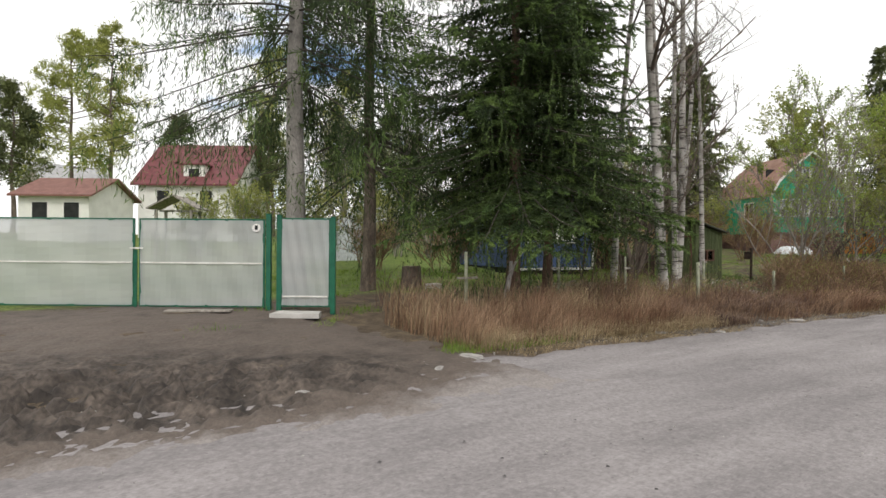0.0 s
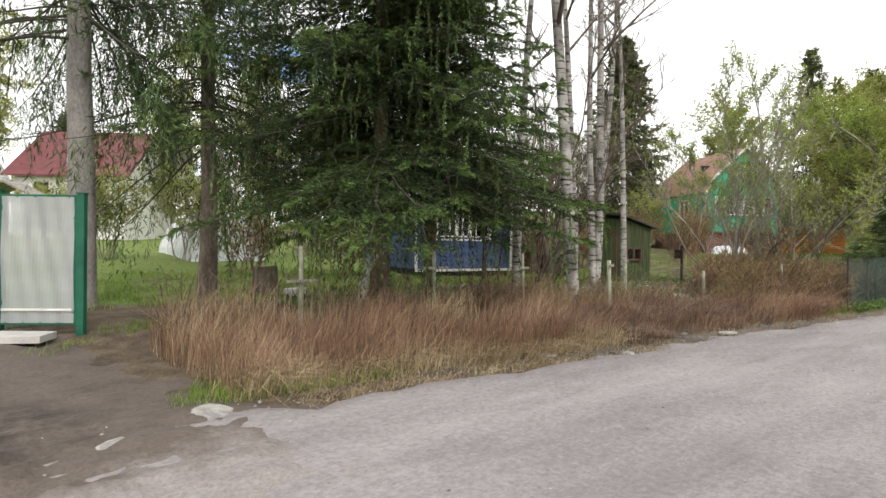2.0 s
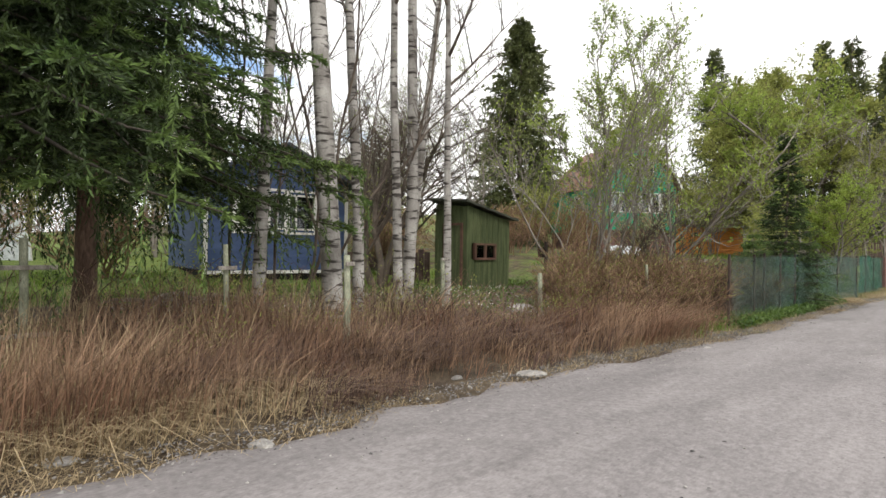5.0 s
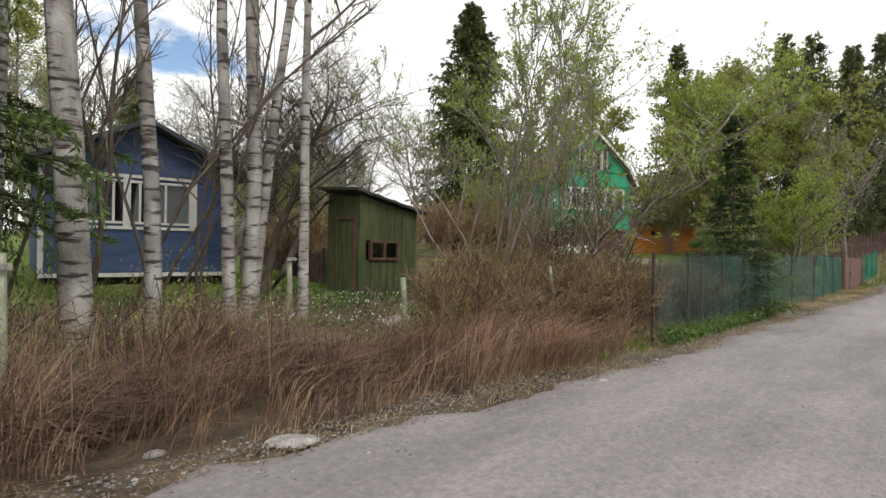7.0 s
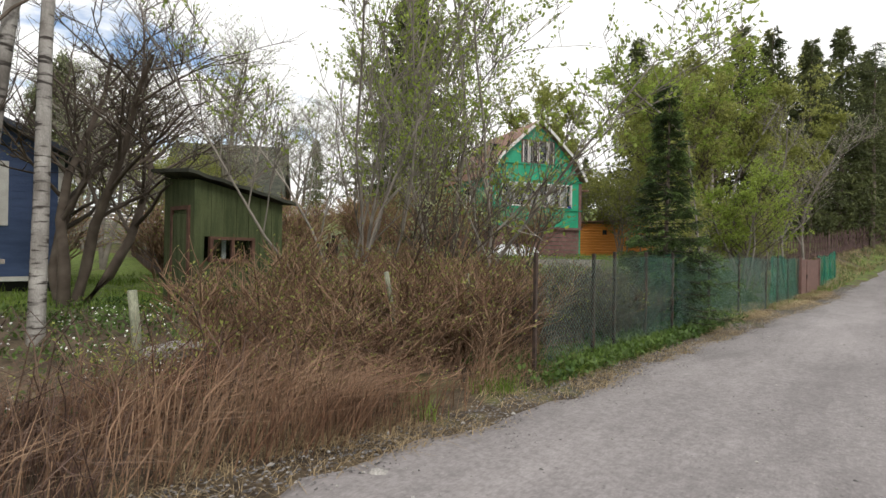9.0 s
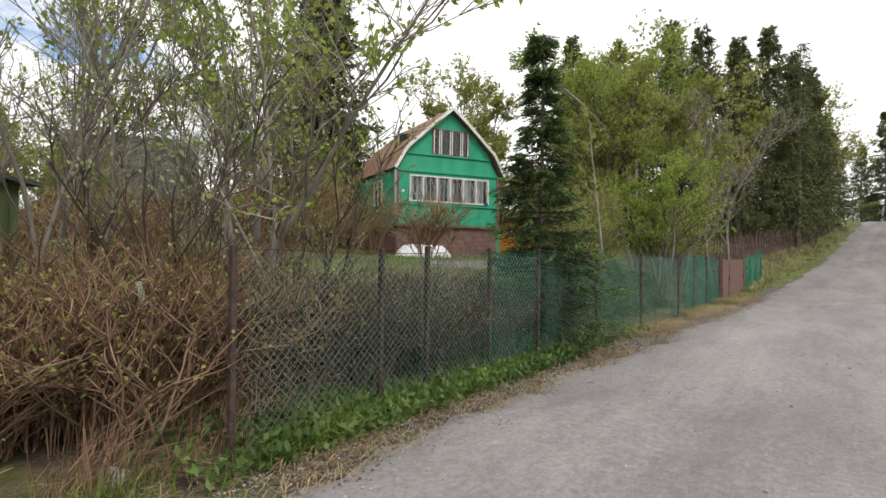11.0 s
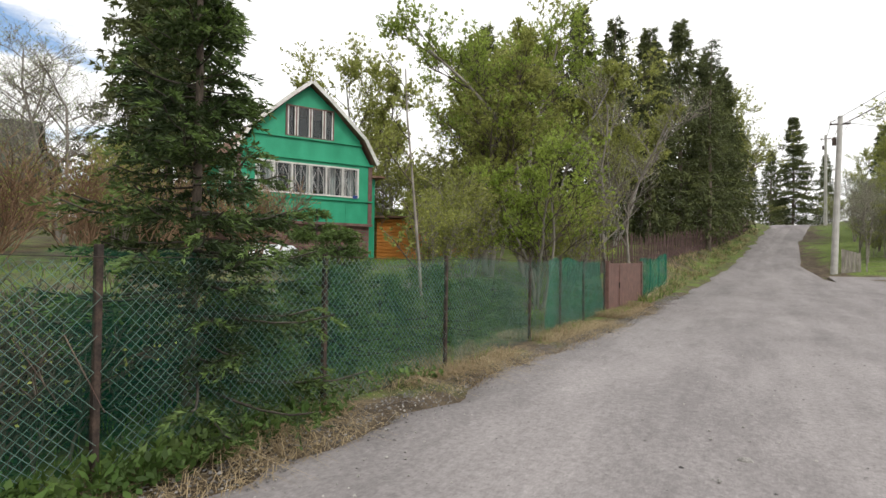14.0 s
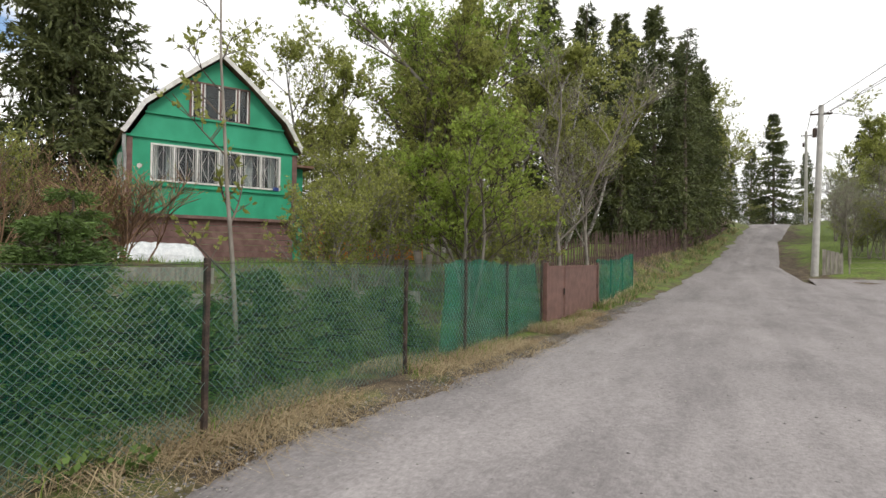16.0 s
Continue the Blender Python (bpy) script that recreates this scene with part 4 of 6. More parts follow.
sign = part("sign_disc", bm, M_WHITE, right_leaf, "round white notice")
box_part("sign_mark", (at_px(450) - 0.03, at_px(450) + 0.03, -0.065, -0.061, gate_z + 1.68, gate_z + 1.77), M_DARK, sign)
for u, top in ((466, 2.0), (485, 1.98), (580, 1.95)):
    p = thing("gate_post", GATE @ pose(at_px(u) + 0.05, 0.02, 0), "dark green square steel gate post", "post", "gate posts")
    box_part("shaft", (-0.05, 0.05, -0.05, 0.05, gate_z - 0.5, gate_z + top), M_GREEN_STEEL, p, bevel=0.006)
    box_part("cap", (-0.058, 0.058, -0.058, 0.058, gate_z + top, gate_z + top + 0.015), M_GREEN_STEEL, p)
slab = link_mesh("doorstep_slab", [(x, y, z) for z in (0, 0.09) for x, y in ((0, 0), (0.95, 0.05), (0.9, 0.5), (0.03, 0.55))], [(3, 2, 1, 0), (4, 5, 6, 7), (0, 1, 5, 4), (1, 2, 6, 5), (2, 3, 7, 6), (3, 0, 4, 7)], M_CONCRETE)
slab.matrix_basis = GATE @ pose(at_px(492), -0.75, z_at(3.5, 11.3) - 0.03)
tagged(slab, "worn concrete doorstep slab before the wicket gate", "slab")
plank = box_part("loose_plank", (0, 1.25, -0.12, 0.12, 0, 0.04), M_WOOD_OLD, None, bevel=0.008)
plank.matrix_basis = GATE @ pose(at_px(310), -0.5, z_at(2, 12) + 0.03, 0, 0, 6)
tagged(plank, "weathered plank lying on the mud", "plank")

# ---- old posts in the dry growth ----


def cross_post(x, y, height, bars, seed, label, lean=(0, 0), r=0.045):
    p = thing("fence_post", spot(x, y) @ pose(0, 0, 0, lean[0], lean[1], 0), label, "post", "old fence posts")
    t = Tubes()
    t.add([(0, 0, -0.4), (0.01, 0, height * 0.5), (0, 0.008, height)], [r, r * 0.95, r * 0.9], 8)
    t.v.append((0, 0, height + 0.004))
    n = len(t.v) - 1
    t.f += [(n - 8 + k, n - 8 + (k + 1) % 8, n) for k in range(8)]
    t.done("shaft", M_POST, p)
    for z, w in bars:
        box_part("crossbar", (-w, w, -0.075, -0.045, z - 0.025, z + 0.025), M_WOOD_OLD, p, bevel=0.004)
    return p


cross_post(7.65, 10.5, 1.35, ((0.75, 0.3),), 1, "lichen-covered post with a short crossbar")
cross_post(10.15, 10.0, 1.3, ((0.98, 0.3), (0.25, 0.33)), 2, "pale green post with two short crossbars")
cross_post(12.2, 9.6, 1.25, ((0.95, 0.12),), 3, "thin lichened post in dry stems", r=0.035)
cross_post(12.95, 8.0, 1.35, ((1.25, 0.06), (0.28, 0.14)), 4, "pale green post with a capped top")
cross_post(16.8, 10.2, 1.0, ((0.98, 0.08),), 5, "short lichened post before the birches")
cross_post(17.5, 8.4, 0.95, (), 6, "short leaning post in the ground herbs", (4, -6))
cross_post(20.0, 7.5, 1.2, (), 7, "pale green post leaning in the brambles", (6, -18), 0.03)
cross_post(21.0, 7.2, 1.15, (), 8, "lichened post leaning in the brambles", (4, -12), 0.03)

# ---- stump, stones, rubbish between the trees ----
bm = bmesh.new()
bmesh.ops.create_cone(bm, cap_ends=True, segments=18, radius1=0.33, radius2=0.27, depth=0.75, matrix=pose(0, 0, 0.35))
for v in bm.verts:
    v.co += Vector((rough(v.co.x, v.co.y, 5, 1), rough(v.co.x, v.co.y, 5, 2), rough(v.co.x, v.co.y, 4, 3))) * 0.07
stump = part("tree_stump", bm, M_BARK, None)
stump.matrix_basis = spot(8.6, 14.6)
tagged(stump, "dark cut tree stump on the grass", "stump")
pipe = box_part("white_pipe_box", (0, 0.5, 0, 0.3, 0, 0.2), M_WHITE, None, bevel=0.02)
pipe.matrix_basis = spot(9.1, 14.2, 20)
tagged(pipe, "small white box on the grass by the stump", "box")


def stone(x, y, s, seed, flat=0.5, name="stone", label="pale rough stone at the road's edge", turn=0):
    bm = bmesh.new()
    bmesh.ops.create_icosphere(bm, subdivisions=2, radius=1)
    for v in bm.verts:
        v.co *= 1 + 0.3 * noise.noise(v.co * 1.4 + Vector((seed, 0, 0))) + 0.1 * noise.noise(v.co * 4 + Vector((seed, 3, 0)))
    bmesh.ops.scale(bm, vec=(s, s * 0.7, s * flat), verts=bm.verts)
    ob = part(name, bm, M_STONE, None)
    ob.matrix_basis = spot(x, y, turn or seed * 37, s * flat * 0.05)
    return tagged(ob, label, "stone", "roadside stones")


for i, (x, y, s, f) in enumerate(((4.3, 6.45, 0.24, 0.16), (5.1, 6.85, 0.36, 0.13), (4.65, 6.7, 0.14, 0.2), (14.4, 6.35, 0.19, 0.22), (13.6, 6.8, 0.08, 0.4), (2.2, 6.2, 0.14, 0.4), (1.7, 5.9, 0.1, 0.4), (17.8, 5.6, 0.08, 0.5), (20.3, 6.5, 0.11, 0.9),
                                  (18.3, 9.4, 0.4, 0.3), (22.6, 2.4, 0.06, 0.5), (27.9, 2.6, 0.06, 0.5), (11.0, 6.3, 0.1, 0.4), (9.9, 6.9, 0.12, 0.3))):
    stone(x, y, s, i + 1, f)

# heap of cut branches under the spruces
heap = thing("branch_heap", spot(12.3, 11.2), "heap of bare cut branches and split wood", "branches")
rg = np.random.default_rng(8)
for i in range(34):
    t = Tubes()
    a, w = rg.uniform(0, 6.28), rg.uniform(0.4, 1.0)
    c = np.array([rg.normal(0, 0.5), rg.normal(0, 0.35), rg.uniform(0.02, 0.35)])
    d = np.array([math.cos(a), math.sin(a), rg.uniform(-0.15, 0.3)]) * w
    r = rg.choice([0.012, 0.02, 0.045])
    t.add([c - d / 2, c + [0, 0, 0.04], c + d / 2], [r, r, r * 0.7], 5)
    t.done("branch", M_TWIG_GREY if i % 2 else M_WOOD_OLD, heap)
leaner = Tubes()
leaner.add([(0, 0, 0), (0.25, 0.1, 0.75), (0.42, 0.1, 1.1), (0.7, 0.0, 1.5)], [0.07, 0.06, 0.03, 0.012], 7)
leaner.add([(0.3, 0.1, 0.85), (0.34, 0.15, 1.15)], [0.05, 0.045], 7)
ln = leaner.done("broken_limb", M_BARK_GREY)
ln.matrix_basis = spot(8.55, 10.2)
tagged(ln, "broken grey limb leaning out of the dry stems", "branch")

# ---- chain-link fence with green netting ----
FENCE = [(20.9, 6.25), (25.4, 6.08), (27.4, 5.98), (29.55, 5.88), (32.6, 5.82), (35.3, 5.8), (38.3, 5.75)]


def fence_y(x):
    return float(np.interp(x, [p[0] for p in FENCE] + [43.9, 51.0], [p[1] for p in FENCE] + [5.7, 5.6]))


fence = thing("chain_link_fence", pose(0, 0, 0), "green chain-link wire fence on dark steel posts", "fence")
TOP = 1.4
for x in (20.95, 22.4, 23.05, 24.2, 25.4, 27.4, 29.6, 32.6, 34.4, 36.2, 38.25):
    zz = z_at(x, fence_y(x))
    bm = bmesh.new()
    box(bm, x - 0.022, x + 0.022, fence_y(x) + 0.012, fence_y(x) + 0.055, zz - 0.4, TOP + 0.05 + 0.02 * math.sin(x * 5))
    part("post", bm, M_RUST, fence, "", 0.005)
for x0, x1 in ((20.95, 25.4), (25.4, 29.6), (29.6, 32.6), (32.6, 38.3)):
    t = Tubes()
    pitch = 0.07 if x0 < 32 else 0.1
    n = int((x1 - x0 + TOP) / pitch)
    for s in (1, -1):
        for i in range(n):
            xa = x0 - TOP + i * pitch if s > 0 else x0 + i * pitch
            pts = []
            for k in range(7):
                z = 0.02 + (TOP - 0.04) * k / 6
                x = xa + s * z
                if x0 <= x <= x1:
                    pts.append((x, fence_y(x) + 0.004 * s + 0.02 * math.sin(x * 2.3 + z * 3), z_at(x, fence_y(x)) * (1 - z / TOP) + z + 0.012 * math.sin(x * 1.9) * z))
            if len(pts) > 1:
                t.add(pts, [0.0026] * len(pts), 3)
    tagged(t.done("wire_mesh", M_WIRE, fence), "green diamond wire mesh", kind="stuff")
    for zz in (0.05, TOP):
        t = Tubes()
        t.add([(x, fence_y(x) - 0.005, zz + 0.012 * math.sin(x * 1.9)) for x in np.linspace(x0, x1, 14)], [0.003] * 14, 4)
        t.done("line_wire", M_RUST, fence)


def netting(name, x0, x1, off, parent, top=1.38, n=90, material=M_NET):
    v = []
    for i in range(n + 1):
        x = x0 + (x1 - x0) * i / n
        for k in range(9):
            f = k / 8
            v.append((x, fence_y(x) + off + 0.05 * math.sin(x * 3.1 + 2 * f) * f + 0.03 * math.sin(x * 7.7 - f * 4), z_at(x, fence_y(x)) + 0.03 + (top + 0.05 * math.sin(x * 1.3) + 0.02 * math.sin(x * 9)) * f))
    return link_mesh(name, v, grid_faces(n + 1, 9), material, parent, True)


net = thing("shade_netting", pose(0, 0, 0), "see-through green netting hung behind the wire fence", "netting")
netting("netting_panel", 24.25, 33.6, 0.09, net, 1.36, 80, M_NET_THIN)
netting("netting_panel", 33.7, 38.25, 0.10, net, 1.36)
netting("netting_panel", 43.9, 50.8, 0.02, net, 1.36)
for x in (44.0, 46.2, 48.5, 50.8):
    p = thing("net_post", pose(x, fence_y(x) + 0.06, z_at(x, 5.5)), "thin dark steel post holding green netting", "post", "netting posts")
    box_part("shaft", (-0.02, 0.02, -0.02, 0.02, -0.3, 1.42), M_GREEN_STEEL, p)
# brown gate
bg = thing("garden_gate", pose(38.45, 5.74, z_at(40, 5.7), 0, 0, -0.5), "brown-red sheet metal garden gate in the fence", "gate")
for x in (-0.03, 5.3):
    box_part("post", (x - 0.05, x + 0.05, -0.05, 0.05, -0.4, 1.42), M_GATE_BROWN, bg, bevel=0.006)
for a, b in ((0.06, 1.5), (1.54, 5.22)):
    bm = bmesh.new()
    tube_frame(bm, a, b, 0.1, 1.35, 0.05)
    leaf = part("leaf_frame", bm, M_GATE_BROWN, bg)
    box_part("sheet", (a + 0.03, b - 0.03, -0.006, 0.006, 0.13, 1.32), M_GATE_BROWN, leaf)
    box_part("handle", (b - 0.12, b - 0.08, -0.05, -0.02, 0.65, 0.8), M_RUST, leaf)

# picket fence further on
pf = thing("picket_fence", pose(0, 0, 0), "uneven dark red-brown picket fence above the road bank", "fence")
line = [(46.0, 9.0), (53.7, 6.9), (61, 5.7), (68.3, 4.5), (76, 3.2), (83, 2.0)]
px, py = [p[0] for p in line], [p[1] for p in line]
bm = bmesh.new()
box(bm, -0.055, 0.055, -0.012, 0.012, -0.1, 1.35)
for v in bm.verts:
    if v.co.z > 1:
        v.co.x *= 0.35
picket = part("picket", bm, M_PICKET, pf)
rg = np.random.default_rng(4)
for i, x in enumerate(np.arange(46.2, 83, 0.17)):
    o = picket if i == 0 else new("picket", picket.data)
    o.parent = pf
    y = float(np.interp(x, px, py))
    o.matrix_basis = pose(x, y, z_at(x, y) + rg.uniform(-0.05, 0.15), rg.normal(0, 2), rg.normal(0, 2), -12) @ Matrix.Diagonal((1, 1, rg.uniform(0.85, 1.1), 1))
for h in (0.35, 1.0):
    t = Tubes()
    t.add([(x, float(np.interp(x, px, py)) + 0.03, z_at(x, float(np.interp(x, px, py))) + h) for x in np.linspace(46, 83, 30)], [0.03] * 30, 4)
    t.done("rail", M_PICKET, pf)

# ---- utility poles and wires ----


def pole(x, y, height, lean=0):
    p = thing("utility_pole", spot(x, y) @ pose(0, 0, 0, lean, 0), "pale concrete utility pole carrying black cables", "pole", "utility poles")
    bm = bmesh.new()
    bmesh.ops.create_cone(bm, cap_ends=True, segments=10, radius1=0.17, radius2=0.11, depth=height + 0.6, matrix=pose(0, 0, height / 2 - 0.3))
    part("shaft", bm, M_CONCRETE, p)
    box_part("bracket", (-0.05, 0.05, -0.45, 0.45, height - 0.45, height - 0.38), M_RUST, p)
    for s in (-0.4, 0.4):
        bm = bmesh.new()
        bmesh.ops.create_cone(bm, cap_ends=True, segments=10, radius1=0.05, radius2=0.035, depth=0.14, matrix=pose(0, s, height - 0.31))
        part("insulator", bm, M_WHITE, p, "pale ceramic insulator")
    box_part("junction_box", (-0.12, 0.12, 0.14, 0.3, height - 1.5, height - 1.1), M_RUST, p)
    return p


pole(58.2, -1.6, 8.1, 1.8)
pole(91.2, -4.9, 9.0)


def cable(a, b, sag, parent):
    t = Tubes()
    a, b = np.array(a), np.array(b)
    t.add([a + (b - a) * q - np.array([0, 0, sag * 4 * q * (1 - q)]) for q in np.linspace(0, 1, 14)], [0.014] * 14, 4)
    return t.done("cable", M_CABLE, parent)


lines = thing("overhead_cables", pose(0, 0, 0), "black overhead cables between the poles", "cables")
PT = (58.2, -1.85, z_at(58.2, -1.6) + 7.8)
for k, dy in enumerate((-0.4, 0.0, 0.4)):
    cable((PT[0], PT[1] + dy, PT[2] - 0.2 * (k == 1)), (20.0, -9.5 + dy, 9.3 + 0.2 * k), 0.5, lines)
    cable((PT[0], PT[1] + dy, PT[2]), (91.2, -4.9 + dy, z_at(91.2, -4.9) + 8.6), 0.6, lines)
cable(PT, (66, -24, 6.5), 0.4, lines)
# low fence at the side lane: a few boards, then wire between thin posts
rf = thing("board_fence", pose(0, 0, 0), "low grey boards beside the utility pole", "fence")
for i in range(5):
    x, y = 58.3 + 0.02 * i, -2.0 - 0.17 * i
    box_part("board", (x - 0.01, x + 0.02, y - 0.075, y + 0.075, z_at(x, y) - 0.1, z_at(x, y) + 1.2 - 0.06 * i), M_WOOD_OLD, rf)
wf = thing("wire_fence", pose(0, 0, 0), "low wire fence on thin pale posts along the lane", "fence")
for i in range(9):
    y = -3.0 - 2.6 * i
    box_part("post", (58.37, 58.43, y - 0.03, y + 0.03, z_at(58.4, y) - 0.2, z_at(58.4, y) + 1.15), M_WOOD_OLD, wf, bevel=0.006)
for h in (0.25, 0.5, 0.75, 1.0):
    t = Tubes()
    t.add([(58.36, y, z_at(58.4, y) + h) for y in np.linspace(-3, -23.8, 20)], [0.008] * 20, 4)
    t.done("line_wire", M_WOOD_OLD, wf)

# ---- green house ----
HOUSE = pose(36.9, 17.95, 0, 0, 0, -29.0)   # x along the gable wall, y towards the back
hw, hd, h_base, h_floor, h_eave, h_top = 5.1, 5.6, 1.1, 2.62, 5.0, 7.78
house = thing("green_house", HOUSE, "green wooden cottage with gambrel roof and brown board base", "house")
gab = [(-0.12, h_eave), (0.42, 5.93), (1.83, 7.2), (hw / 2, h_top), (hw - 1.83, 7.2), (hw - 0.42, 5.93), (hw + 0.12, h_eave)]
# walls with openings for the windows
VW = (0.62, 4.55, 3.68, 4.82)
AW = (1.66, 3.5, 5.74, 6.9)
WT = 0.14
bm = bmesh.new()
box(bm, 0, hw, 0, WT, h_floor, VW[2])
box(bm, 0, VW[0], 0, WT, VW[2], VW[3])
box(bm, VW[1], hw, 0, WT, VW[2], VW[3])
box(bm, 0, hw, 0, WT, VW[3], h_eave)
part("front_wall", bm, M_GREEN_WALL, house)
prism("gable_wall", [(0.05, h_eave), (0.5, 5.74), (hw - 0.5, 5.74), (hw - 0.05, h_eave)], 0.0, WT, M_GREEN_WALL, house)
prism("gable_wall", [(0.5, 5.744), (0.52, 5.9), (AW[0], 6.96), (AW[0], 5.744)], 0.0, WT, M_GREEN_WALL, house)
prism("gable_wall", [(AW[1], 5.744), (AW[1], 6.96), (hw - 0.52, 5.9), (hw - 0.5, 5.744)], 0.0, WT, M_GREEN_WALL, house)
prism("gable_wall", [(AW[0], 6.904), (AW[0], 6.964), (1.85, 7.13), (hw / 2, 7.7), (hw - 1.85, 7.13), (AW[1], 6.964), (AW[1], 6.904)], 0.0, WT, M_GREEN_WALL, house)
for x in (0.0, hw - WT):
    box_part("side_wall", (x, x + WT, WT, hd - WT, h_floor, h_eave), M_GREEN_WALL, house)
box_part("back_wall", (0, hw, hd - WT, hd, h_floor, h_eave), M_GREEN_WALL, house)
prism("back_gable", [(p[0], p[1] - 0.05) for p in gab], hd - WT, hd, M_GREEN_WALL, house)
# added near-black floor and sheets behind the windows stand in for room shade
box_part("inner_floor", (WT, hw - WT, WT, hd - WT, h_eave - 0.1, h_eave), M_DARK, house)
box_part("inner_dark_backing", (WT, hw - WT, 1.6, 1.65, h_floor, h_eave - 0.1), M_DARK, house)
box_part("attic_dark_backing", (0.8, hw - 0.8, 1.6, 1.65, h_eave, 6.9), M_DARK, house)
for k in range(9):
    z = h_base - 0.3 + (h_floor - h_base + 0.3) * k / 9
    box_part("base_board", (0.1, hw - 0.05, 0.06 + 0.006 * (k % 2), 0.12, z, z + (h_floor - h_base + 0.3) / 9 - 0.012), M_BROWN_TRIM, house)
    box_part("base_board", (0.06 + 0.006 * (k % 2), 0.12, 0.13, hd, z, z + (h_floor - h_base + 0.3) / 9 - 0.012), M_BROWN_TRIM, house)
for z, mm, h in ((h_floor - 0.02, M_BROWN_TRIM, 0.1), (VW[2] - 0.14, M_GREEN_WALL, 0.05), (h_eave - 0.05, M_GREEN_WALL, 0.07), (5.70, M_GREEN_WALL, 0.06)):
    a = 0.45 if z > 5.5 else -0.04
    box_part("band_board", (a, hw - a, -0.07, -0.003, z, z + h), mm, house)
for x in (-0.02, hw - 0.14):
    box_part("corner_board", (x, x + 0.16, -0.03, -0.004, h_floor + 0.1, h_eave - 0.07), M_BROWN_TRIM, house)
# cover strips between the wall sheets
for x in (1.05, 2.05, 3.05, 4.05):
    box_part("cover_strip", (x - 0.02, x + 0.02, -0.014, -0.003, h_floor + 0.1, VW[2] - 0.16), M_GREEN_WALL, house)
# roof
th = 0.07
for (x0, z0), (x1, z1) in zip(gab[:-1], gab[1:]):
    bm = bmesh.new()
    nx, nz = -(z1 - z0), x1 - x0
    q = th / math.hypot(nx, nz)
    vs = [bm.verts.new((x, y, z)) for y in (-0.28, hd + 0.2) for x, z in ((x0, z0), (x1, z1), (x1 + nx * q, z1 + nz * q), (x0 + nx * q, z0 + nz * q))]
    for f in ((0, 1, 2, 3), (7, 6, 5, 4), (0, 4, 5, 1), (1, 5, 6, 2), (2, 6, 7, 3), (3, 7, 4, 0)):
        bm.faces.new([vs[i] for i in f])
    bmesh.ops.recalc_face_normals(bm, faces=bm.faces[:])
    part("roof_slope", bm, M_ROOF_RUST, house, "rusty brown sheet roof")
for (x0, z0), (x1, z1) in zip(gab[:-1], gab[1:]):
    dx, dz = x1 - x0, z1 - z0
    w = math.hypot(dx, dz)
    box_part("bargeboard", (0, w, -0.32, -0.285, -0.04, 0.09), M_WHITE, house, m=pose(x0, 0, z0, 0, -math.degrees(math.atan2(dz, dx)), 0))


def window(name, parent, x0, x1, z0, z1, mullions, frame_mat, lattice=False, y=0.0, pane_h=None):
    w = new(name)
    w.parent = parent
    bm = bmesh.new()
    tube_frame(bm, x0, x1, z0, z1, 0.055, 0.09)
    part("frame", bm, frame_mat, w).location.y = y
    for x in mullions:
        box_part("mullion", (x - 0.025, x + 0.025, y - 0.04, y + 0.04, z0 + 0.055, z1 - 0.055), frame_mat, w)
    xs = [x0 + 0.03] + list(mullions) + [x1 - 0.03]
    for a, b in zip(xs[:-1], xs[1:]):
        g = box_part("pane", (a + 0.02, b - 0.02, y + 0.005, y + 0.011, z0 + 0.04, z1 - 0.04), M_GLASS, w, "reflecting window glass")
        g.visible_shadow = False
        if lattice:
            c, h = (a + b) / 2, (b - a) * 0.32
            t = Tubes()
            for xx in (a + 0.06, c - h, c + h, b - 0.06):
                t.add([(xx, y - 0.035, z0 + 0.05), (xx, y - 0.035, z1 - 0.05)], [0.011, 0.011], 4)
            zm = (z0 + z1) / 2
            t.add([(c - h, y - 0.04, zm), (c, y - 0.04, z1 - 0.1), (c + h, y - 0.04, zm), (c, y - 0.04, z0 + 0.1), (c - h, y - 0.04, zm)], [0.011] * 5, 4)
            t.add([(c, y - 0.035, z0 + 0.05), (c, y - 0.035, z1 - 0.05)], [0.008, 0.008], 4)
            t.done("lattice", M_WHITE, w)
    return w


window("window", house, VW[0], VW[1], VW[2], VW[3], (1.27, 1.93, 2.58, 3.24, 3.9), M_WHITE, True)
window("window", house, AW[0], AW[1], AW[2], AW[3], (2.05, 2.58, 3.1), M_BROWN_TRIM)
for x in (1.75, 2.0, 2.1, 2.53, 2.63, 3.05, 3.15, 3.42):
    box_part("sash_strip", (x - 0.02, x + 0.02, -0.06, -0.047, AW[2] + 0.06, AW[3] - 0.06), M_WHITE, house)
for k, x in enumerate((0.75, 1.2, 2.7, 3.6, 4.35)):
    bm = bmesh.new()
    n = 8
    vs = [[bm.verts.new((x - 0.12 + 0.24 * i / n, 0.3 + 0.03 * math.sin(i * 1.6), z)) for z in (VW[2], VW[3])] for i in range(n + 1)]
    for i in range(n):
        bm.faces.new((vs[i][0], vs[i + 1][0], vs[i + 1][1], vs[i][1]))
    part("curtain", bm, M_WHITE, house, "pale hanging curtain")
box_part("number_plate", (4.3, 4.5, -0.05, -0.046, 3.66, 3.78), M_SIGN_BLUE, house, "small blue house number plate")
bm = bmesh.new()
bmesh.ops.create_cone(bm, cap_ends=True, segments=16, radius1=0.07, radius2=0.07, depth=0.02, matrix=pose(0.33, -0.015, 4.1, 90))
part("round_sign", bm, M_WHITE, house, "small round white plate")
t = Tubes()
t.add([(-0.1, -0.2, h_eave - 0.05), (-0.1, -0.2, h_eave - 0.35), (-0.06, -0.08, h_eave - 0.7), (-0.06, -0.08, 2.9), (-0.3, -0.25, 2.7)], [0.05] * 5, 8)
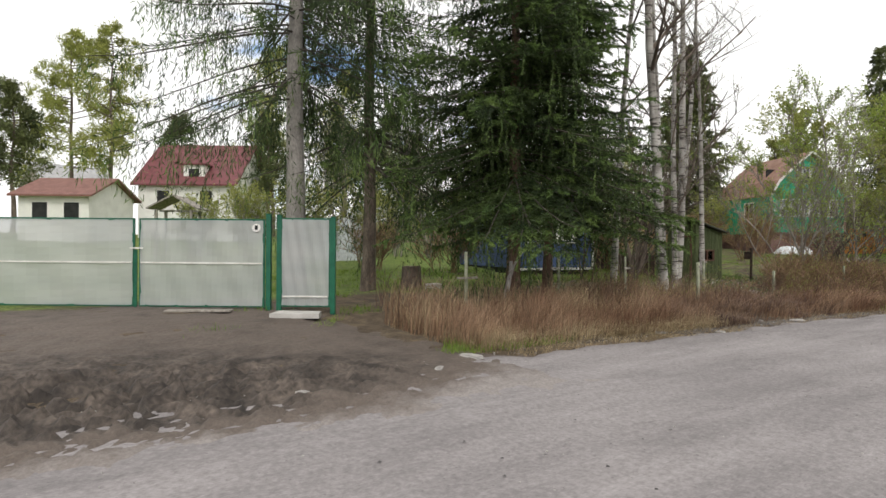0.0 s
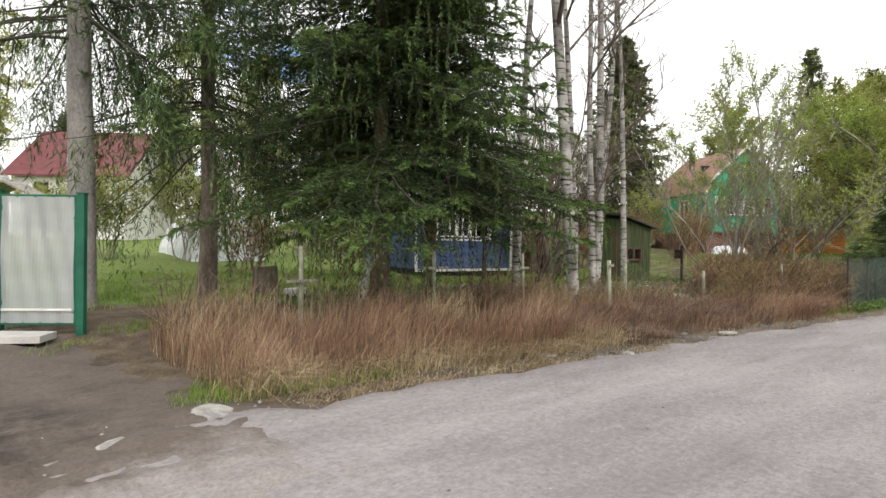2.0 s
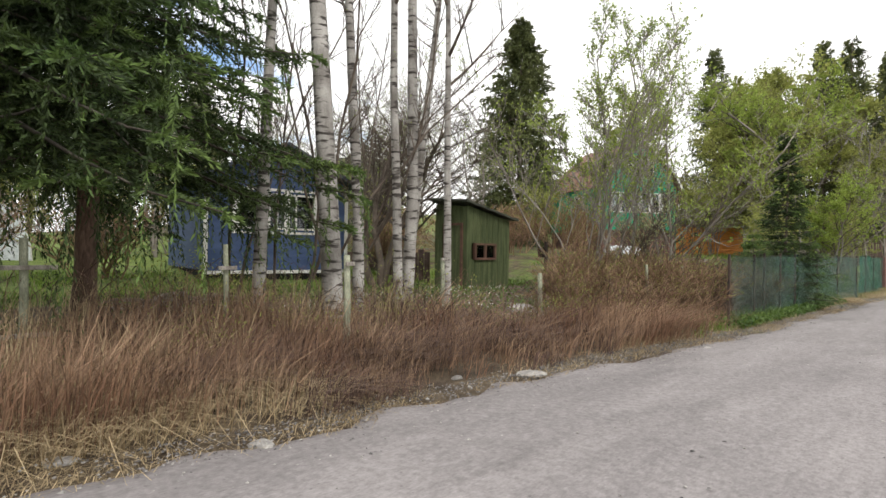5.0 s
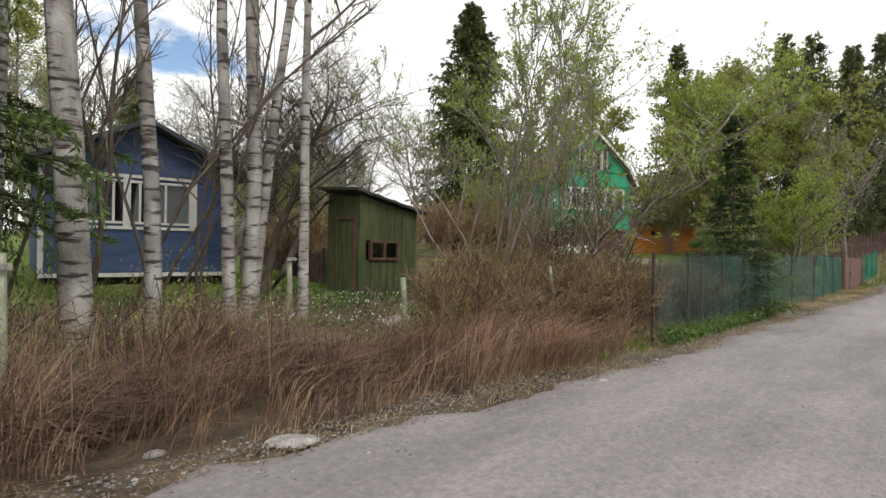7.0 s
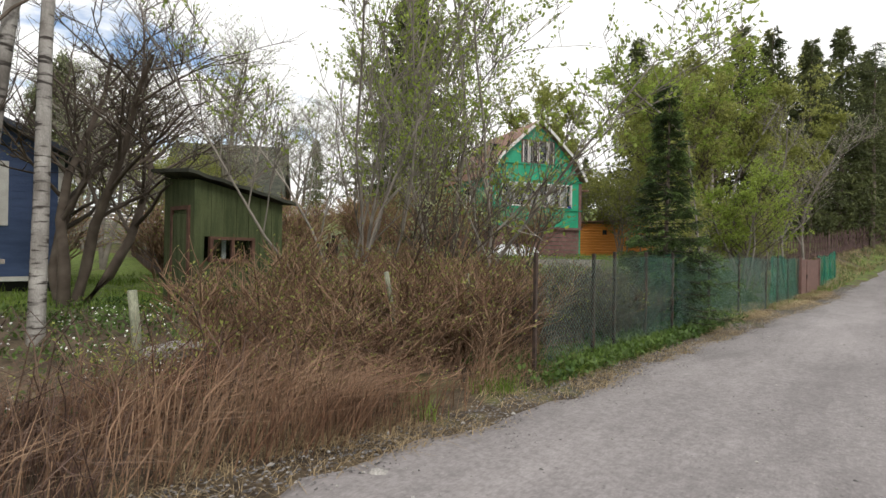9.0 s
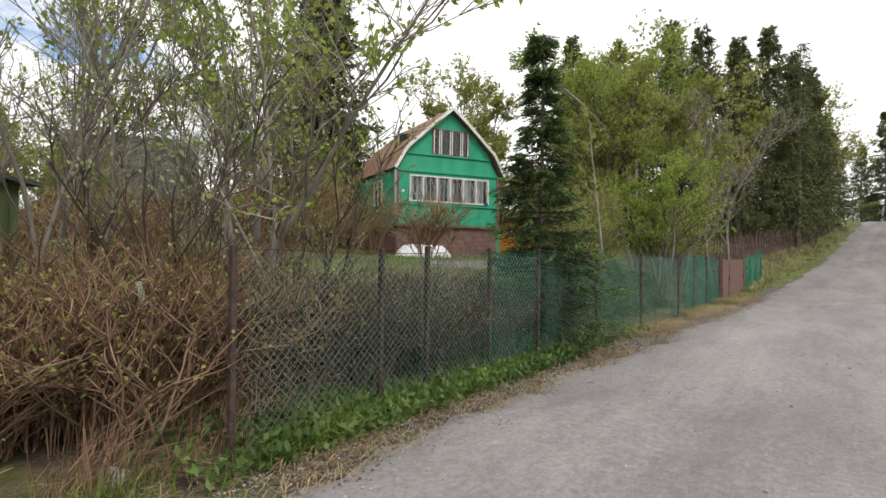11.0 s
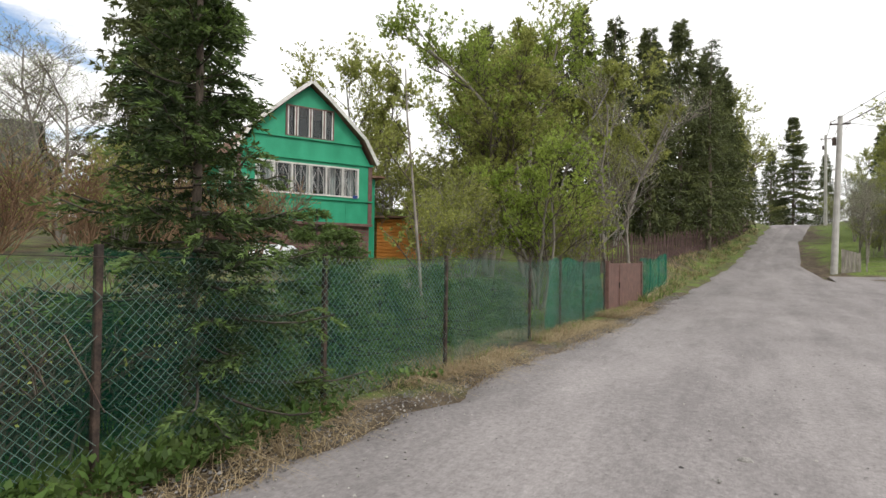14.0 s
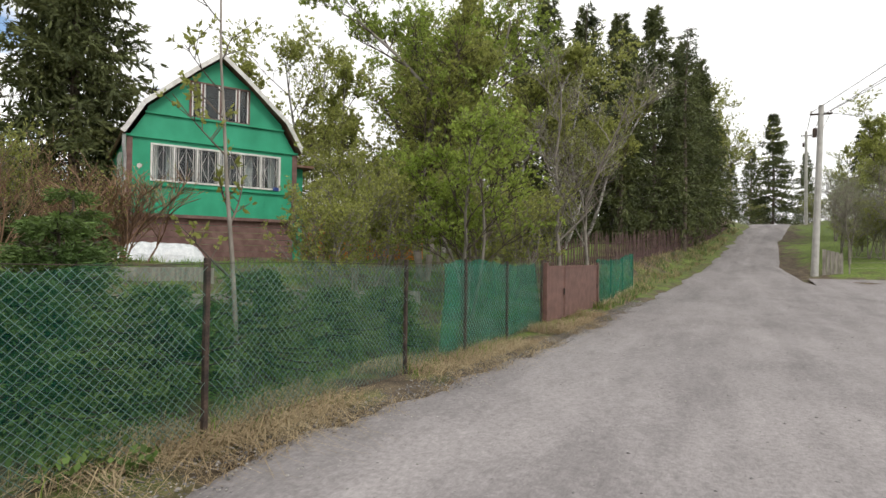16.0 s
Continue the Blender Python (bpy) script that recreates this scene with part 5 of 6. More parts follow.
t.done("downpipe", M_ROOF_GREY, house)
window("window", house, 0, 1, 3.6, 4.7, (0.5,), M_WHITE).matrix_basis = pose(-0.03, 2.6, 0, 0, 0, -90)
# annex on the far side with small porch roof
box_part("annex_wall", (hw + 0.01, hw + 0.5, 0.7, 3.2, h_base, 4.6), M_GREEN_WALL, house)
box_part("porch_roof", (hw - 0.05, hw + 0.8, 0.4, 3.4, 4.62, 4.7), M_ROOF_RUST, house)

film_heap = thing("plastic_cover", HOUSE @ pose(-0.5, -1.6, 0), "crumpled pale plastic film over a garden bed", "cover")
bm = bmesh.new()
n = 22
vs = [[bm.verts.new((2.6 * i / n, 1.0 * k / 10, 1.05 + 0.75 * math.sin(math.pi * k / 10) ** 0.5 * (1 - (2 * i / n - 1) ** 6) + 0.06 * rough(i, k, 0.7, 2))) for k in range(11)] for i in range(n + 1)]
for i in range(n):
    for k in range(10):
        bm.faces.new((vs[i][k], vs[i + 1][k], vs[i + 1][k + 1], vs[i][k + 1]))
part("film", bm, M_FILM, film_heap)
heap2 = thing("board_stack", HOUSE @ pose(-4.6, -0.2, 0, 0, 0, 8), "stack of old grey boards by the house", "boards")
for i in range(12):
    box_part("board", (0.1 * (i % 3), 3.6 + 0.2 * (i % 4), 0.16 * (i % 4), 0.16 * (i % 4) + 0.15, 1.0 + 0.14 * (i // 4), 1.05 + 0.14 * (i // 4)), M_WOOD_OLD if i % 3 else M_BROWN_TRIM, heap2)
for i, (x, y, w, d) in enumerate(((30.5, 10.6, 2.4, 0.8), (33.2, 10.4, 2.2, 0.8), (31.6, 12.4, 3.0, 0.8), (36.0, 9.6, 2.4, 0.8))):
    bed = thing("garden_bed", spot(x, y, -20), "garden bed edged with pale boards", "garden bed", "garden beds")
    box_part("soil", (0.03, w - 0.03, 0.03, d - 0.03, -0.2, 0.1), M_STRAW, bed)
    for dims in ((0, w, 0, 0.03), (0, w, d - 0.03, d), (0, 0.03, 0.031, d - 0.031), (w - 0.03, w, 0.031, d - 0.031)):
        box_part("edge_board", (*dims, -0.2, 0.14), M_WOOD_OLD, bed)

# ---- orange log cabin ----
CABIN = pose(43.4, 16.6, 0.15, 0, 0, -36)
cabin = thing("log_cabin", CABIN, "small orange-stained log cabin with shallow roof", "cabin")
for k in range(13):
    z = 1.0 + 0.15 * k
    for d in ((0, 4.9, 0, 0.12), (0, 0.12, 0.12, 2.4), (4.78, 4.9, 0.12, 2.4)):
        box_part("log", (d[0], d[1], d[2], d[3], z, z + 0.143), M_ORANGE, cabin, bevel=0.02)
box_part("back_wall", (0.12, 4.78, 2.28, 2.4, 1.0, 2.9), M_ORANGE, cabin)
box_part("roof", (-0.2, 5.15, -0.25, 2.6, 2.97, 3.05), M_ROOF_RUST, cabin, m=pose(0, 0, 0, 0, -2, 0))
box_part("vent_window", (1.5, 1.75, -0.02, -0.003, 2.35, 2.6), M_DARK, cabin)
box_part("window_trim", (1.46, 1.79, -0.03, -0.021, 2.6, 2.64), M_ORANGE, cabin)

# ---- blue house ----
BLUE = pose(15.25, 17.72, 0, 0, 0, -9.6)
bh = thing("blue_house", BLUE, "blue board-clad cottage with white window frames", "house")
bw, b0, b1, btop = 4.2, 0.78, 3.35, 4.35
WIN = (0.85, 3.15, 1.95, 3.0)
bm = bmesh.new()
box(bm, 0, bw, 0, 0.14, b0, WIN[2])
box(bm, 0, WIN[0], 0, 0.14, WIN[2], WIN[3])
box(bm, WIN[1], bw, 0, 0.14, WIN[2], WIN[3])
box(bm, 0, bw, 0, 0.14, WIN[3], b1)
part("front_wall", bm, M_BLUE, bh)
prism("gable", [(0, b1), (bw / 2, btop - 0.02), (bw, b1)], 0.0, 0.14, M_BLUE, bh)
for k in range(16):
    z = b0 + 0.16 * k
    if z + 0.15 < WIN[2]:
        spans = ((0.09, bw - 0.09),)
    elif z < WIN[3]:
        spans = ((0.09, WIN[0] - 0.1), (WIN[1] + 0.1, bw - 0.09))
    else:
        spans = ((0.09, bw - 0.09),)
    for a, b in spans:
        box_part("board", (a, b, -0.018, -0.003, z, z + 0.152), M_BLUE, bh)
for x in (0, bw - 0.14):
    box_part("side_wall", (x, x + 0.14, 0.14, 5, b0, b1), M_BLUE, bh)
box_part("back_wall", (0, bw, 5, 5.14, b0, b1), M_BLUE, bh)
# added near-black sheet behind the window, in place of a shaded room
box_part("room_dark_backing", (0.14, bw - 0.14, 1.5, 1.55, b0, b1), M_DARK, bh)
for s in (1, -1):
    bm = bmesh.new()
    ang = math.degrees(math.atan2(btop - b1, bw / 2))
    L = math.hypot(bw / 2, btop - b1) + 0.4
    box(bm, -L, 0.02, -0.5, 5.4, 0, 0.09)
    bmesh.ops.transform(bm, matrix=pose(bw / 2, 0, btop + 0.02) @ Matrix.Diagonal((s, 1, 1, 1)) @ pose(0, 0, 0, 0, -ang, 0), verts=bm.verts)
    bmesh.ops.recalc_face_normals(bm, faces=bm.faces[:])
    part("roof_slope", bm, M_ROOF_BLUE, bh)
for x in (-0.03, bw - 0.08):
    box_part("corner_board", (x, x + 0.11, -0.04, -0.02, b0, b1 + 0.02), M_WHITE, bh)
box_part("base_board", (-0.02, bw + 0.02, -0.05, -0.02, b0 - 0.1, b0 - 0.005), M_WHITE, bh)
box_part("foundation", (0.1, bw - 0.1, 0.15, 5, 0.0, b0 - 0.006), M_DARK, bh)
window("window", bh, *WIN, (1.42, 1.98, 2.55), M_WHITE)
for x in (WIN[0] - 0.05, 1.7, 2.27, WIN[1] + 0.05):
    box_part("casing", (x - 0.08, x + 0.08, -0.05, -0.02, WIN[2] - 0.06, WIN[3] + 0.06), M_WHITE, bh)
for z in (WIN[2] - 0.13, WIN[3] + 0.062):
    box_part("casing", (WIN[0] - 0.13, WIN[1] + 0.13, -0.055, -0.02, z, z + 0.07), M_WHITE, bh)

# ---- green shed ----
SHED = pose(20.1, 12.5, 0, 0, 0, -2)
shed = thing("garden_shed", SHED, "faded green board shed with sloping felt roof", "shed")
zb = z_at(20.8, 12.6) - 0.15
SW = (0.2, 1.06, 1.18, 1.63)
sl = -0.2


def roofline(x):
    return 2.62 + sl * x


rg = np.random.default_rng(3)
for i in range(14):
    a, b = i * 0.12, i * 0.12 + 0.114
    if a < SW[1] and b > SW[0]:
        spans = ((zb, SW[2]), (SW[3], None))
    else:
        spans = ((zb, None),)
    for z0, z1 in spans:
        o = 0.006 * (i % 2)
        prism("board", [(a, z0), (b, z0), (b, z1 or roofline(b)), (a, z1 or roofline(a))], o - 0.012, 0.012 + o, M_SHED, shed)
# left wall with the door
LX = -0.05
for i in range(10):
    y0, y1 = 0.02 + i * 0.12, 0.02 + i * 0.12 + 0.114
    bm = bmesh.new()
    box(bm, LX - 0.012, LX + 0.012, y0, y1, zb, 2.6 + 0.012 * i)
    part("board", bm, M_SHED, shed)
box_part("corner_post", (LX - 0.014, -0.002, -0.014, 0.018, zb, 2.62), M_SHED, shed)
door = new("door")
door.parent = shed
box_part("door_leaf", (LX - 0.035, LX - 0.014, 0.22, 0.8, zb + 0.1, 2.02), M_SHED, door)
for dims in ((0.14, 0.215, zb, 2.1), (0.805, 0.88, zb, 2.1), (0.14, 0.88, 2.104, 2.17)):
    box_part("door_casing", (LX - 0.05, LX - 0.013, *dims), M_BROWN_FRAME, door, "rust-brown door casing")
box_part("back_wall", (LX, 1.68, 1.22, 1.25, zb, 2.25), M_SHED, shed)
box_part("side_wall", (1.66, 1.685, 0.03, 1.21, zb, 2.27), M_SHED, shed)
# floor coloured near-black for the shade inside the shed
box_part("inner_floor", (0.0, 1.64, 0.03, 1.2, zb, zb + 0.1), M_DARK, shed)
bm = bmesh.new()
n = 14
vs = [[bm.verts.new((-0.25 + 2.15 * i / n, y, 2.66 + sl * (-0.25 + 2.15 * i / n) + dz + 0.012 * math.sin(i * 2.0))) for y, dz in ((-0.18, 0), (1.4, 0.12), (1.4, 0.18), (-0.18, 0.06))] for i in range(n + 1)]
for i in range(n):
    for k in range(4):
        bm.faces.new((vs[i][k], vs[i][(k + 1) % 4], vs[i + 1][(k + 1) % 4], vs[i + 1][k]))
bm.faces.new(vs[0]), bm.faces.new(vs[n][::-1])
bmesh.ops.recalc_face_normals(bm, faces=bm.faces[:])
part("roof", bm, M_FELT, shed, "mossy dark felt roof")
window("window", shed, *SW, (0.63,), M_BROWN_FRAME, y=-0.03)
box_part("curtain", (0.5, 0.58, 0.1, 0.13, SW[2], SW[3]), M_WHITE, shed, "pale strip behind the glass")
gp = thing("steel_gate_post", spot(22.4, 11.6), "rusty post beside the shed", "post")
box_part("shaft", (-0.035, 0.035, -0.035, 0.035, -0.3, 1.35), M_RUST, gp)
box_part("rail", (0.04, 0.07, -0.02, 0.3, 0.9, 1.2), M_RUST, gp)

# ---- houses behind the gates ----


def far_house(name, m, w, d, base, eave, top, wall, roof, label, dormer=False):
    h = thing(name, m, label, "house")
    bm = bmesh.new()
    box(bm, 0, w, 0, d, base - 1, eave)
    part("wall_body", bm, wall, h)
    bm = bmesh.new()
    for y0, z0, y1, z1 in ((-0.4, eave - 0.15, d / 2, top), (d + 0.4, eave - 0.15, d / 2, top)):
        vs = [bm.verts.new(c) for c in ((-0.4, y0, z0), (w + 0.4, y0, z0), (w + 0.4, y1, z1), (-0.4, y1, z1), (-0.4, y0, z0 + 0.12), (w + 0.4, y0, z0 + 0.12), (w + 0.4, y1, z1 + 0.12), (-0.4, y1, z1 + 0.12))]
        for f in ((0, 1, 2, 3), (7, 6, 5, 4), (0, 4, 5, 1), (1, 5, 6, 2), (2, 6, 7, 3), (3, 7, 4, 0)):
            bm.faces.new([vs[i] for i in f])
    bmesh.ops.recalc_face_normals(bm, faces=bm.faces[:])
    part("roof", bm, roof, h)
    for x in (0.0, w - 0.1):
        bm = bmesh.new()
        a = [bm.verts.new((x + o, y, z)) for o in (0, 0.1) for y, z in ((0, eave + 0.002), (d, eave + 0.002), (d / 2, top - 0.02))]
        for f in ((0, 1, 2), (5, 4, 3), (0, 3, 4, 1), (1, 4, 5, 2), (2, 5, 3, 0)):
            bm.faces.new([a[i] for i in f])
        part("gable", bm, wall, h)
    if dormer:
        dm = box_part("dormer", (w * 0.45, w * 0.45 + 1.6, 0.4, d / 2, eave + 0.3, eave + 1.5), wall, h)
        box_part("dormer_window", (w * 0.45 + 0.4, w * 0.45 + 1.2, 0.38, 0.397, eave + 0.5, eave + 1.2), M_DARK, dm)
        box_part("dormer_roof", (w * 0.45 - 0.2, w * 0.45 + 1.8, 0.2, d / 2 + 0.3, eave + 1.503, eave + 1.6), roof, dm)
    for k in range(2):
        wx = w * (0.2 + 0.45 * k)
        box_part("window", (wx, wx + 0.9, -0.03, -0.004, eave - 1.5, eave - 0.5), M_DARK, h)
    return h


garage = far_house("white_garage", pose(-2.7, 42.9, 0, 0, 0, -33), 4.3, 5.0, 1.4, 4.6, 5.75, M_PLASTER, M_ROOF_BROWN, "white rendered garage with red-brown roof")
far_house("white_house", pose(4.2, 47.8, 0, 0, 0, -34), 7.2, 8.0, 1.8, 6.1, 9.6, M_PLASTER, M_ROOF_RED, "white house with dark red roof and dormer", True)
far_house("grey_house", pose(-2.2, 73, 0, 0, 0, 20), 7, 7, 3.0, 7.6, 10.3, M_WOOD_OLD, M_ROOF_GREY, "far house with pale grey roof")
far_house("barn", pose(33.8, 44.5, 0, 0, 0, -40), 8, 7, 2.2, 5.0, 9.6, M_FELT, M_FELT, "dark olive steep-roofed barn beyond the gardens")
well = thing("well_shelter", spot(4.0, 27.4, -30), "weathered wooden well shelter with small gable roof", "shelter")
wz = 2.2
for x in (-0.75, 0.75):
    for y in (-0.5, 0.5):
        box_part("post", (x - 0.05, x + 0.05, y - 0.05, y + 0.05, -0.2, wz), M_WOOD_OLD, well)
for s in (-1, 1):
    box_part("roof_slope", (0, 1.25, -0.7, 0.7, -0.03, 0.03), M_WOOD_OLD, well, m=pose(0, 0, wz + 0.62) @ Matrix.Diagonal((s, 1, 1, 1)) @ pose(0, 0, 0, 0, 28, 0))
box_part("crossbeam", (-0.8, 0.8, -0.04, 0.04, wz - 0.08, wz), M_WOOD_OLD, well)

# grey slatted fence far behind the shed
sf = thing("slat_fence", pose(24.4, 31.5, z_at(24.4, 32), 0, 0, -40), "grey horizontal slat fence beyond the garden", "fence")
for k in range(10):
    box_part("slat", (-2.5, 3.5, 0, 0.03, 0.2 + 0.17 * k, 0.32 + 0.17 * k), M_WOOD_OLD, sf)
for x in (-2.5, 0.5, 3.4):
    box_part("post", (x, x + 0.1, 0.032, 0.13, -0.2, 1.9), M_WOOD_OLD, sf)
# low dark net fence on the plot behind the willow
nf = thing("plot_fence", pose(21.3, 15.2, z_at(21.3, 16), 0, 0, 74), "low dark mesh fence between the plots", "fence")
for k in range(28):
    box_part("slat", (0.42 * k, 0.42 * k + 0.36, -0.01, 0.01, -0.1, 0.95 + 0.08 * math.sin(k * 1.7)), M_PICKET, nf)

# greenhouse seen behind the blue house
gh = thing("greenhouse", pose(11.2, 25.5, z_at(11, 25), 0, 0, 0), "arched greenhouse covered with pale plastic film", "greenhouse")
bm = bmesh.new()
arc = [(1.5 * math.cos(math.pi * k / 12), 2.1 * math.sin(math.pi * k / 12)) for k in range(13)]
rows = [[bm.verts.new((x * 1.0, y, z)) for x, z in arc] for y in np.linspace(0, 6, 7)]
for i in range(6):
    for k in range(12):
        bm.faces.new((rows[i][k], rows[i][k + 1], rows[i + 1][k + 1], rows[i + 1][k]))
bm.faces.new(rows[0]), bm.faces.new(rows[-1][::-1])
part("film", bm, M_FILM, gh)
for y in np.linspace(0, 6, 5):
    t = Tubes()
    t.add([(x * 1.01, y, z * 1.01) for x, z in arc], [0.02] * 13, 5)
    t.done("hoop", M_WHITE, gh)

# ---- undergrowth ----
rng = np.random.default_rng(77)


def scatter(n, x0, x1, e0, e1, clump=0.6, keep=None):
    """Points on the ground between two offsets from the road's edge, in clumps."""
    x = rng.uniform(x0, x1, n)
    e = rng.uniform(e0, e1, n)
    y = left_edge(x) + e
    k = np.array([rough(a, b, 0.8, 9.0) for a, b in zip(x, y)])
    ok = k > rng.uniform(-0.5, 0.5, n) * clump
    if keep is not None:
        ok &= keep(x, y)
    x, y = x[ok], y[ok]
    return np.stack([x, y, land(x, y) - 0.02], 1)


def stuff(ob, label, category):
    return tagged(ob, label, category, kind="stuff")


def free(x, y):
    low = (x > 15.3) & (x < 19.4) & (y - left_edge(x) > 2.0)
    return ~low & (x > 5.2 + 0.5 * np.clip(9.5 - y, 0, 4) * 0.2) & ~((x < 5.6) & (y > 10)) & ~((np.abs(x - 20.8) < 1.1) & (y > 12.2))


def tall(P, lo, hi, s=0.55):
    """Stem heights that swell and sink from clump to clump."""
    k = np.array([0.5 + rough(a, b, s, 21.0) + 0.5 * rough(a, b, 2.3, 22.0) for a, b, _ in P])
    return lo + (hi - lo) * np.clip(k, 0, 1) * rng.uniform(0.45, 1.1, len(P))


P = scatter(24000, 4.8, 13.2, 0.4, 3.4, 1.8, keep=free)
stuff(blades("dry_stems", P, tall(P, 0.2, 1.05), 0.009, 0.4, M_DRY_RED, rng, wind=(0.35, -0.3)), "tall red-brown dry stems along the old fence", "dry grass")
P = np.concatenate([scatter(8000, 13.5, 19.4, 0.15, 2.4, 1.2, keep=free), scatter(12000, 18, 21.5, 0.45, 3.4, keep=free)])
stuff(blades("dry_stems", P, tall(P, 0.2, 1.1), 0.009, 0.6, M_DRY_RED, rng, curl=0.7, wind=(0.4, -0.5)), "matted red-brown dry stems by the road", "dry grass")
# opening buds and small leaves caught among the stems
P = np.concatenate([scatter(9000, 11, 18.5, 1.4, 4.8, 0.7, keep=free), scatter(11000, 17, 23, 1.0, 4.2, 0.7, keep=free)])
P[:, 2] += tall(P, 0.15, 1.15)
stuff(leaves("opening_buds", P, rng.normal(0, 1, P.shape) + [0, 0, 0.8], rng.uniform(0.02, 0.05, len(P)), 0.018, M_LEAF_DULL, rng), "small olive leaves opening among the dry stems", "leaves")
P = scatter(9000, 4.0, 12, 0.2, 1.5, 1.6, keep=free)
stuff(blades("straw", P, rng.uniform(0.15, 0.5, len(P)), 0.009, 0.8, M_STRAW, rng, curl=1.0, wind=(0.2, -0.7)), "flattened pale straw at the road's edge", "dry grass")
P = scatter(4500, 5, 15, 1.2, 4.0, keep=free)
stuff(blades("straw", P, rng.uniform(0.5, 1.0, len(P)), 0.009, 0.5, M_STRAW, rng), "pale dry stalks among the red-brown ones", "dry grass")
P = np.concatenate([scatter(11000, 10.5, 15.5, 0.8, 3.8, 1.2, keep=free), scatter(7000, 11, 16.5, 0.1, 1.6, 0.5)])
stuff(blades("dark_stems", P, tall(P, 0.2, 1.0), 0.009, 0.8, M_BRAMBLE, rng, curl=0.9, wind=(0.3, -0.3)), "dark red-brown matted stems by the road", "dry grass")
P = scatter(16000, 6, 42, -0.3, 0.45, 0.9)
stuff(blades("straw", P, rng.uniform(0.03, 0.12, len(P)), 0.008, 1.5, M_STRAW, rng, curl=1.3), "thin dead grass creeping onto the road edge", "dry grass")
P = scatter(4000, 17, 24, 0.1, 1.0)
stuff(blades("straw", P, rng.uniform(0.06, 0.2, len(P)), 0.008, 1.2, M_STRAW, rng, curl=1.0), "short pale straw on the verge", "dry grass")
P = scatter(24000, 26, 42, 0.15, 1.2, 0.6)
stuff(blades("straw", P, rng.uniform(0.08, 0.26, len(P)), 0.009, 1.2, M_STRAW, rng, curl=1.2, wind=(0, -0.6)), "flattened yellow straw below the fence", "dry grass")
P = scatter(11000, 18.8, 24, 0.15, 1.0, 0.3)
stuff(blades("verge_grass", P, rng.uniform(0.08, 0.24, len(P)), 0.009, 0.5, M_GRASS, rng), "fresh green grass on the road verge", "grass")
P = scatter(16000, 22, 50, 0.3, 2.4, 0.8)
stuff(blades("verge_grass", P, rng.uniform(0.05, 0.24, len(P)), 0.01, 0.5, M_GRASS, rng), "green grass along the fence foot", "grass")
P = scatter(3500, 4.2, 8, 0.2, 1.3, 0.3)
stuff(blades("verge_grass", P, rng.uniform(0.06, 0.2, len(P)), 0.01, 0.6, M_GRASS, rng), "green grass tufts beside the mud", "grass")
P = np.concatenate([scatter(2500, 0.5, 4.5, 3.0, 5.0, 0.1), scatter(1500, 3.2, 5.6, 3.5, 5.0, 0.3)])
P = P[[rough(a, b, 0.7, 4.0) > 0.12 for a, b, _ in P]]
stuff(blades("verge_grass", P, rng.uniform(0.05, 0.18, len(P)), 0.01, 0.6, M_GRASS, rng), "sparse green tufts on the trodden mud", "grass")
P = scatter(26000, 4.5, 24, 6.5, 14, 0.4, keep=lambda x, y: ~((np.abs(x - 20.8) < 1.1) & (y > 12.2) & (y < 14)))
stuff(blades("lawn_grass", P, rng.uniform(0.07, 0.22, len(P)), 0.014, 0.5, M_GRASS, rng), "patchy green grass under the trees", "grass")
P = scatter(20000, 27, 46, 1.8, 10, 0.4)
stuff(blades("lawn_grass", P, rng.uniform(0.07, 0.25, len(P)), 0.014, 0.5, M_GRASS, rng), "rough green grass in the garden", "grass")
P = scatter(30000, 8, 24, 1.8, 8.5, 0.5, keep=lambda x, y: ~((np.abs(x - 20.8) < 1.1) & (y > 12.2))) + [0, 0, 0.03]
D = rng.normal(0, 1, P.shape) + [0, 0, 0.5]
stuff(leaves("herbs", P + np.stack([0 * P[:, 0], 0 * P[:, 0], rng.uniform(0, 0.12, len(P))], 1), D, rng.uniform(0.05, 0.1, len(P)), 0.045, M_HERB, rng, flat=0.6), "low green herbs on the shady ground", "herbs")
P = scatter(1800, 12, 21, 2.0, 6.5, 0.5) + [0, 0, 0.16]
stuff(leaves("anemone_flowers", P, rng.normal(0, 1, P.shape), 0.035, 0.03, M_PETAL, rng, flat=0.8), "tiny white flowers dotted over the herbs", "flowers")
P = scatter(17000, 20.5, 29, 0.1, 1.3, 0.5) + [0, 0, 0.04]
P[:, 2] += rng.uniform(0, 0.14, len(P))
stuff(leaves("herbs", P, rng.normal(0, 1, P.shape) + [0, 0, 0.7], rng.uniform(0.05, 0.11, len(P)), 0.045, M_HERB, rng, flat=0.5), "broad green weeds at the fence foot", "herbs")
P = scatter(9000, 43, 84, 0.3, 3.2, 0.6)
stuff(blades("bank_grass", P, rng.uniform(0.12, 0.4, len(P)), 0.022, 0.8, M_STRAW, rng), "yellowed grass on the road bank", "grass")
P = scatter(9000, 43, 84, 0.3, 3.4, 0.6)
stuff(blades("bank_grass", P, rng.uniform(0.1, 0.3, len(P)), 0.022, 0.6, M_HERB, rng), "green grass on the road bank", "grass")
